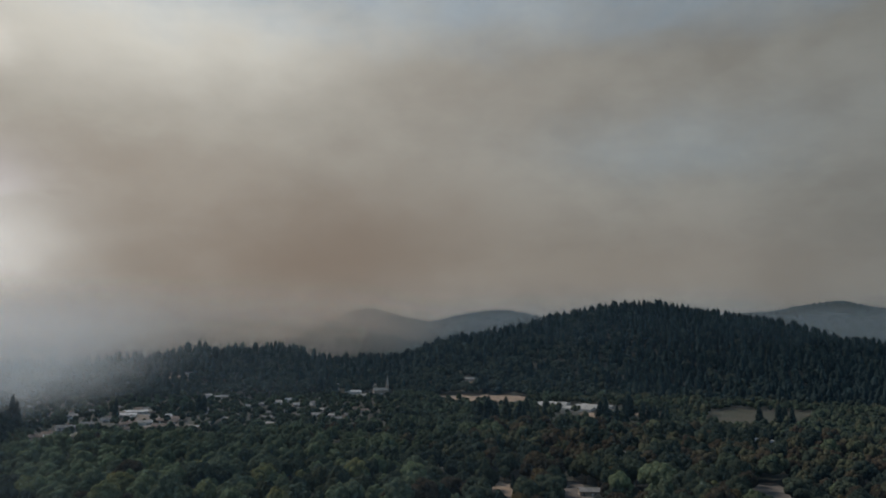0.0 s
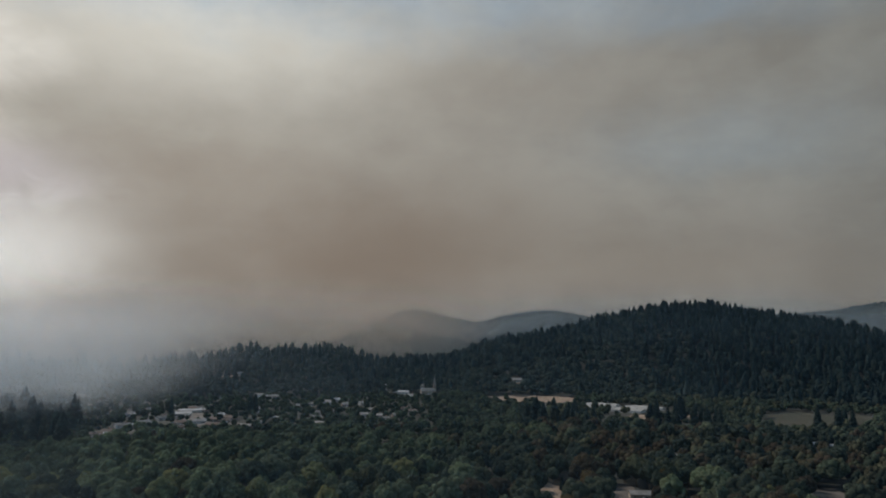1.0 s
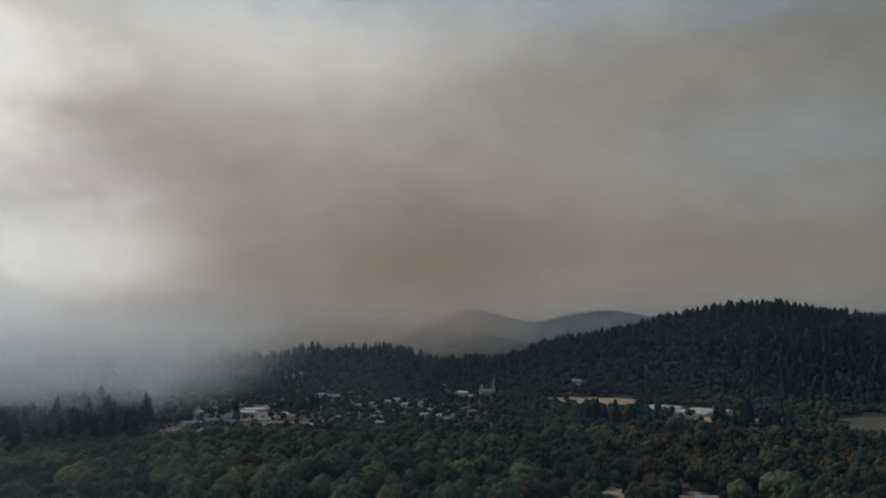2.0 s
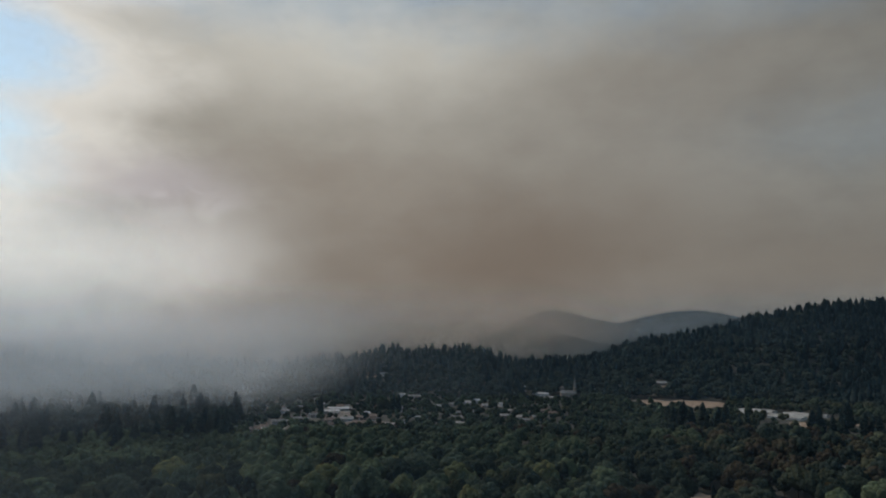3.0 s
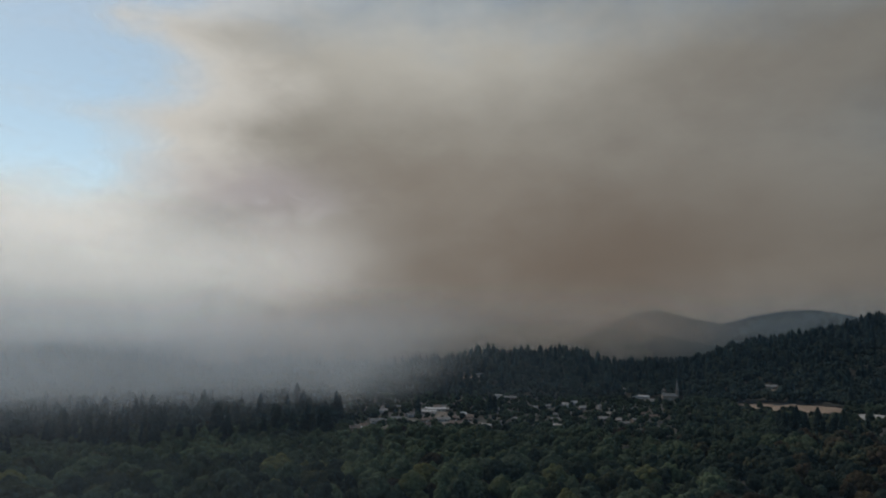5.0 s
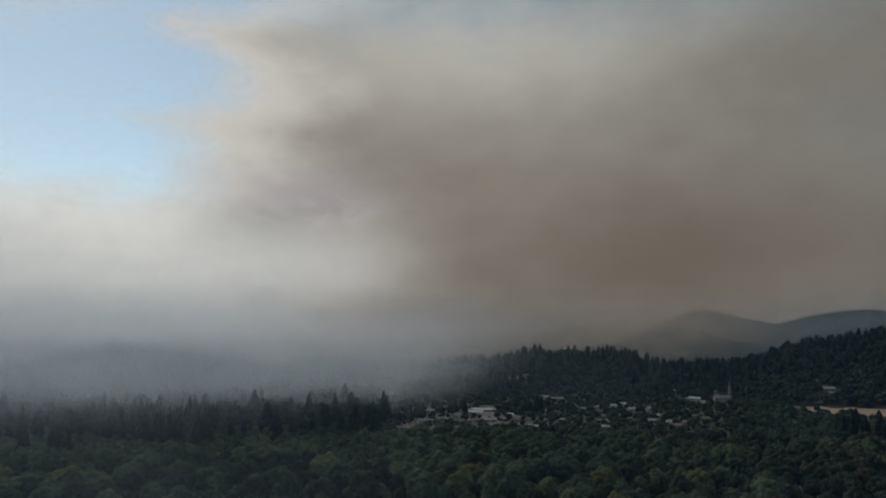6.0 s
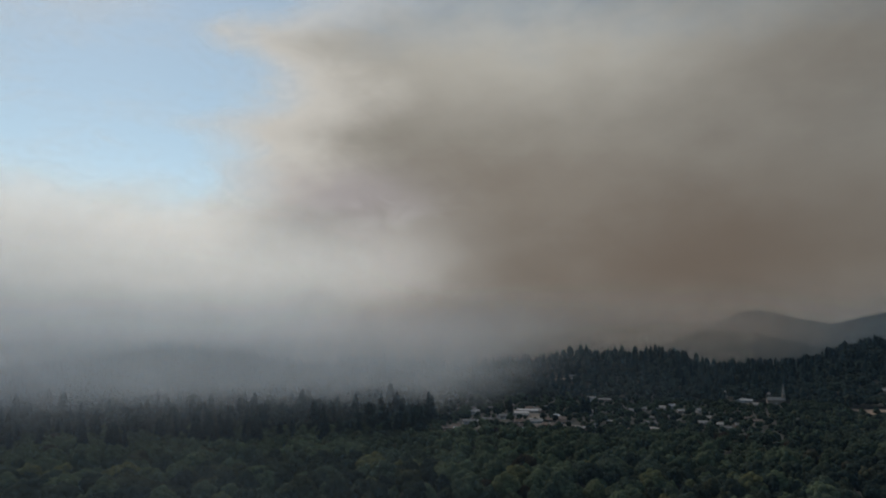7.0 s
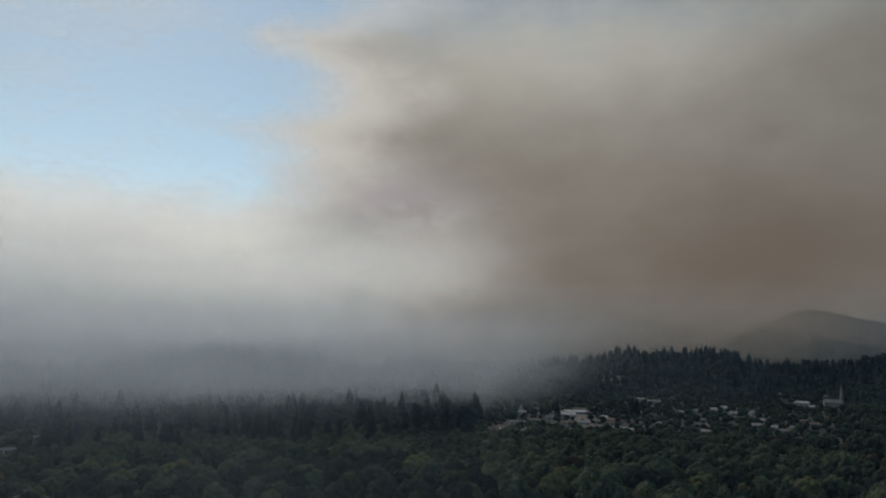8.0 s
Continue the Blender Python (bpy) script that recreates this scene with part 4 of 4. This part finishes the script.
# natural drifts, plus more darkened trees to the right in place of dimmer light
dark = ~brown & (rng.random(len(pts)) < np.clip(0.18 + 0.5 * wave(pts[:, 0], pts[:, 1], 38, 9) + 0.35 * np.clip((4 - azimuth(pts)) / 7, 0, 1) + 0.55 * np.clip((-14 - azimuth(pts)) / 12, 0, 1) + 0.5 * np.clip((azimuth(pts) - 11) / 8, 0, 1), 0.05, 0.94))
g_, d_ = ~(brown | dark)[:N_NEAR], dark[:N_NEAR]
plant(green_kinds, pts[:N_NEAR][g_], sc[:N_NEAR][g_], rng, lambda x, y: "round olive-green broadleaf tree in the valley woods", "tree", "green broadleaf trees in the valley")
plant(tree_kinds("oak_tree", near_b[:3], [trunk_mesh(rng, 7, 0.5, 5, "trunk") for _ in range(3)], M_LEAF), big, [(2.3 + 0.3 * math.sin(3.0 * i), 1.8) for i in range(len(big))], rng, lambda x, y: "large spreading dark green oak tree above the woods", "tree", "large oaks in the valley")
plant(dark_kinds, pts[:N_NEAR][d_], sc[:N_NEAR][d_], rng, lambda x, y: "dull-green broadleaf tree in the valley woods, darkened for dim light", "tree", "dark oaks in the valley")
plant(brown_kinds, pts[:N_NEAR][brown[:N_NEAR]], sc[:N_NEAR][brown[:N_NEAR]], rng, lambda x, y: "dry russet-brown broadleaf tree in the valley woods", "tree", "russet broadleaf trees in the valley")
# leaf tint falls darker to the right, imitating dimmer light; the rest is tone
drift = 0.54 - 0.36 * np.clip((-12 - azimuth(pts)) / 14, 0, 1) - 0.22 * np.clip((4 - azimuth(pts)) / 7, 0, 1) + 0.42 * wave(pts[:, 0], pts[:, 1], 34, 8) + 0.25 * (rng.random(len(pts)) - 0.5)
tin = np.where(brown, 0.88 + 0.12 * rng.random(len(pts)), np.clip(drift, 0, 0.75))
woods("broadleaf_woods", "dense mixed green and brown broadleaf woods on the valley floor", mid_b, pts[N_NEAR:], sc[N_NEAR:], tin[N_NEAR:], M_LEAF_S, rng)

# trees among the houses
pts = keep(scatter(-56, 50, 745, 1160, 11.0, rng))
inside = (azimuth(pts) > -15) & (azimuth(pts) < 13)
pts = pts[~inside | (rng.random(len(pts)) < 0.87)]
sc = sizes(rng, len(pts), 0.6, 1.2) * np.where((azimuth(pts) > -15) & (azimuth(pts) < 13), 0.72, 1.0)[:, None]
tin = np.where(russet(pts, rng) & (rng.random(len(pts)) < 0.4), 0.9, 0.4 * rng.random(len(pts)))
woods("town_trees", "dark green garden and street trees among the houses", far_b, pts, sc, tin, M_LEAF_S, rng)

# the wooded slope: oaks below, conifers above
pts = scatter(-60, 52, 1150, 1800, 13.0, rng)
r_, a_ = np.hypot(pts[:, 0], pts[:, 1]), azimuth(pts)
pts = keep(pts[r_ < ridge_radius(a_) + 45])
r_, a_ = np.hypot(pts[:, 0], pts[:, 1]), azimuth(pts)
rise_ = (r_ - 1150) / (ridge_radius(a_) - 1150)
# the last term keeps lighter oaks off the dim right end of the slope
oak = rng.random(len(pts)) < np.clip(1.05 - 0.95 * rise_ + 0.45 * wave(pts[:, 0], pts[:, 1], 55, 6) + 0.4 * np.clip((a_ - 3) / 5, 0, 1) - 0.8 * np.clip((-30 - a_) / 6, 0, 1), 0.08, 0.95)
sc = sizes(rng, int(oak.sum()), 0.9, 1.6)
woods("hillside_oaks", "dull green oak woods on the lower hillside", far_b, pts[oak], sc, 0.9 * rng.random(int(oak.sum())), M_OAK, rng)
con = pts[~oak]
tall = rng.random(len(con)) ** 1.5
sc = np.stack([1.1 + 0.55 * tall + rng.uniform(0, 0.4, len(con)), (0.55 + 0.65 * tall) * np.where(azimuth(con) > -13, 1.15, 1.0)], -1)
# tint is cut beyond 30 degrees right, painting that end of the slope dim
woods("hillside_conifers", "dense dark green conifer forest covering the hillside", far_c, con, sc, rng.random(len(con)) * np.where(azimuth(con) < -30, 0.35, 1.0), M_CON_S, rng)

# tall conifers standing in groups among the broadleaf trees
groups = [(-273, 580, 26, 9), (-318, 570, 24, 8), (-350, 575, 20, 4), (-300, 640, 40, 9), (-380, 620, 45, 12), (-230, 640, 36, 7), (-430, 560, 40, 10), (-200, 680, 30, 5), (-154, 640, 24, 8),
          (-420, 480, 30, 7), (-360, 500, 20, 4), (-350, 720, 60, 16), (-250, 760, 60, 14), (-460, 640, 60, 16), (-180, 790, 25, 4), (-520, 560, 40, 10),
          (330, 720, 36, 13), (312, 735, 26, 8), (300, 760, 22, 5), (420, 680, 24, 7), (455, 640, 25, 6), (480, 760, 20, 4), (610, 640, 25, 4), (6, 900, 5, 2), (-84, 878, 5, 1), (195, 428, 3, 1)]
spots = []
for gx, gy, gr, gn in groups:
    a = rng.uniform(0, 6.283, gn)
    d = gr * np.sqrt(rng.random(gn))
    spots.append(np.stack([gx + d * np.cos(a), gy + d * np.sin(a)], -1))
spots = np.concatenate(spots)
tall = np.where(np.hypot(spots[:, 0], spots[:, 1]) < 480, 0.4, rng.uniform(0.8, 1.35, len(spots)) * np.where(spots[:, 0] < -140, 1.07, 1.0))
sc = np.stack([tall * rng.uniform(0.9, 1.35, len(spots)), tall], -1)
con_kinds = tree_kinds("conifer_tree", near_c, [trunk_mesh(rng, 22, 0.45, 0, "trunk") for _ in near_c], M_CON)
plant(con_kinds, spots, sc, rng, lambda x, y: "tall dark pointed conifer rising above the woods", "tree", "tall conifers in the valley")
# mixed trees in clumps, fading into the smoke
pts = keep(scatter(12, 52, 690, 1300, 17, rng))
clump = wave(pts[:, 0], pts[:, 1], 30, 7) + 0.5 * wave(pts[:, 0], pts[:, 1], 13, 3) + rng.uniform(-0.2, 0.2, len(pts))
firs, oaks = pts[clump > 0.42], pts[clump < 0.25]
tall = rng.uniform(0.6, 1.2, len(firs)) * (1.15 + 0.45 * wave(firs[:, 0], firs[:, 1], 45, 1))
woods("smoky_conifers", "dark conifers fading into the drifting smoke", near_c, firs, np.stack([tall * rng.uniform(0.9, 1.5, len(firs)), tall], -1), rng.random(len(firs)), M_CON_S, rng)
woods("smoky_oaks", "dark round oaks fading into the drifting smoke", mid_b, oaks, sizes(rng, len(oaks), 1.1, 2.2, 1.1), 0.9 * rng.random(len(oaks)), M_OAK, rng)
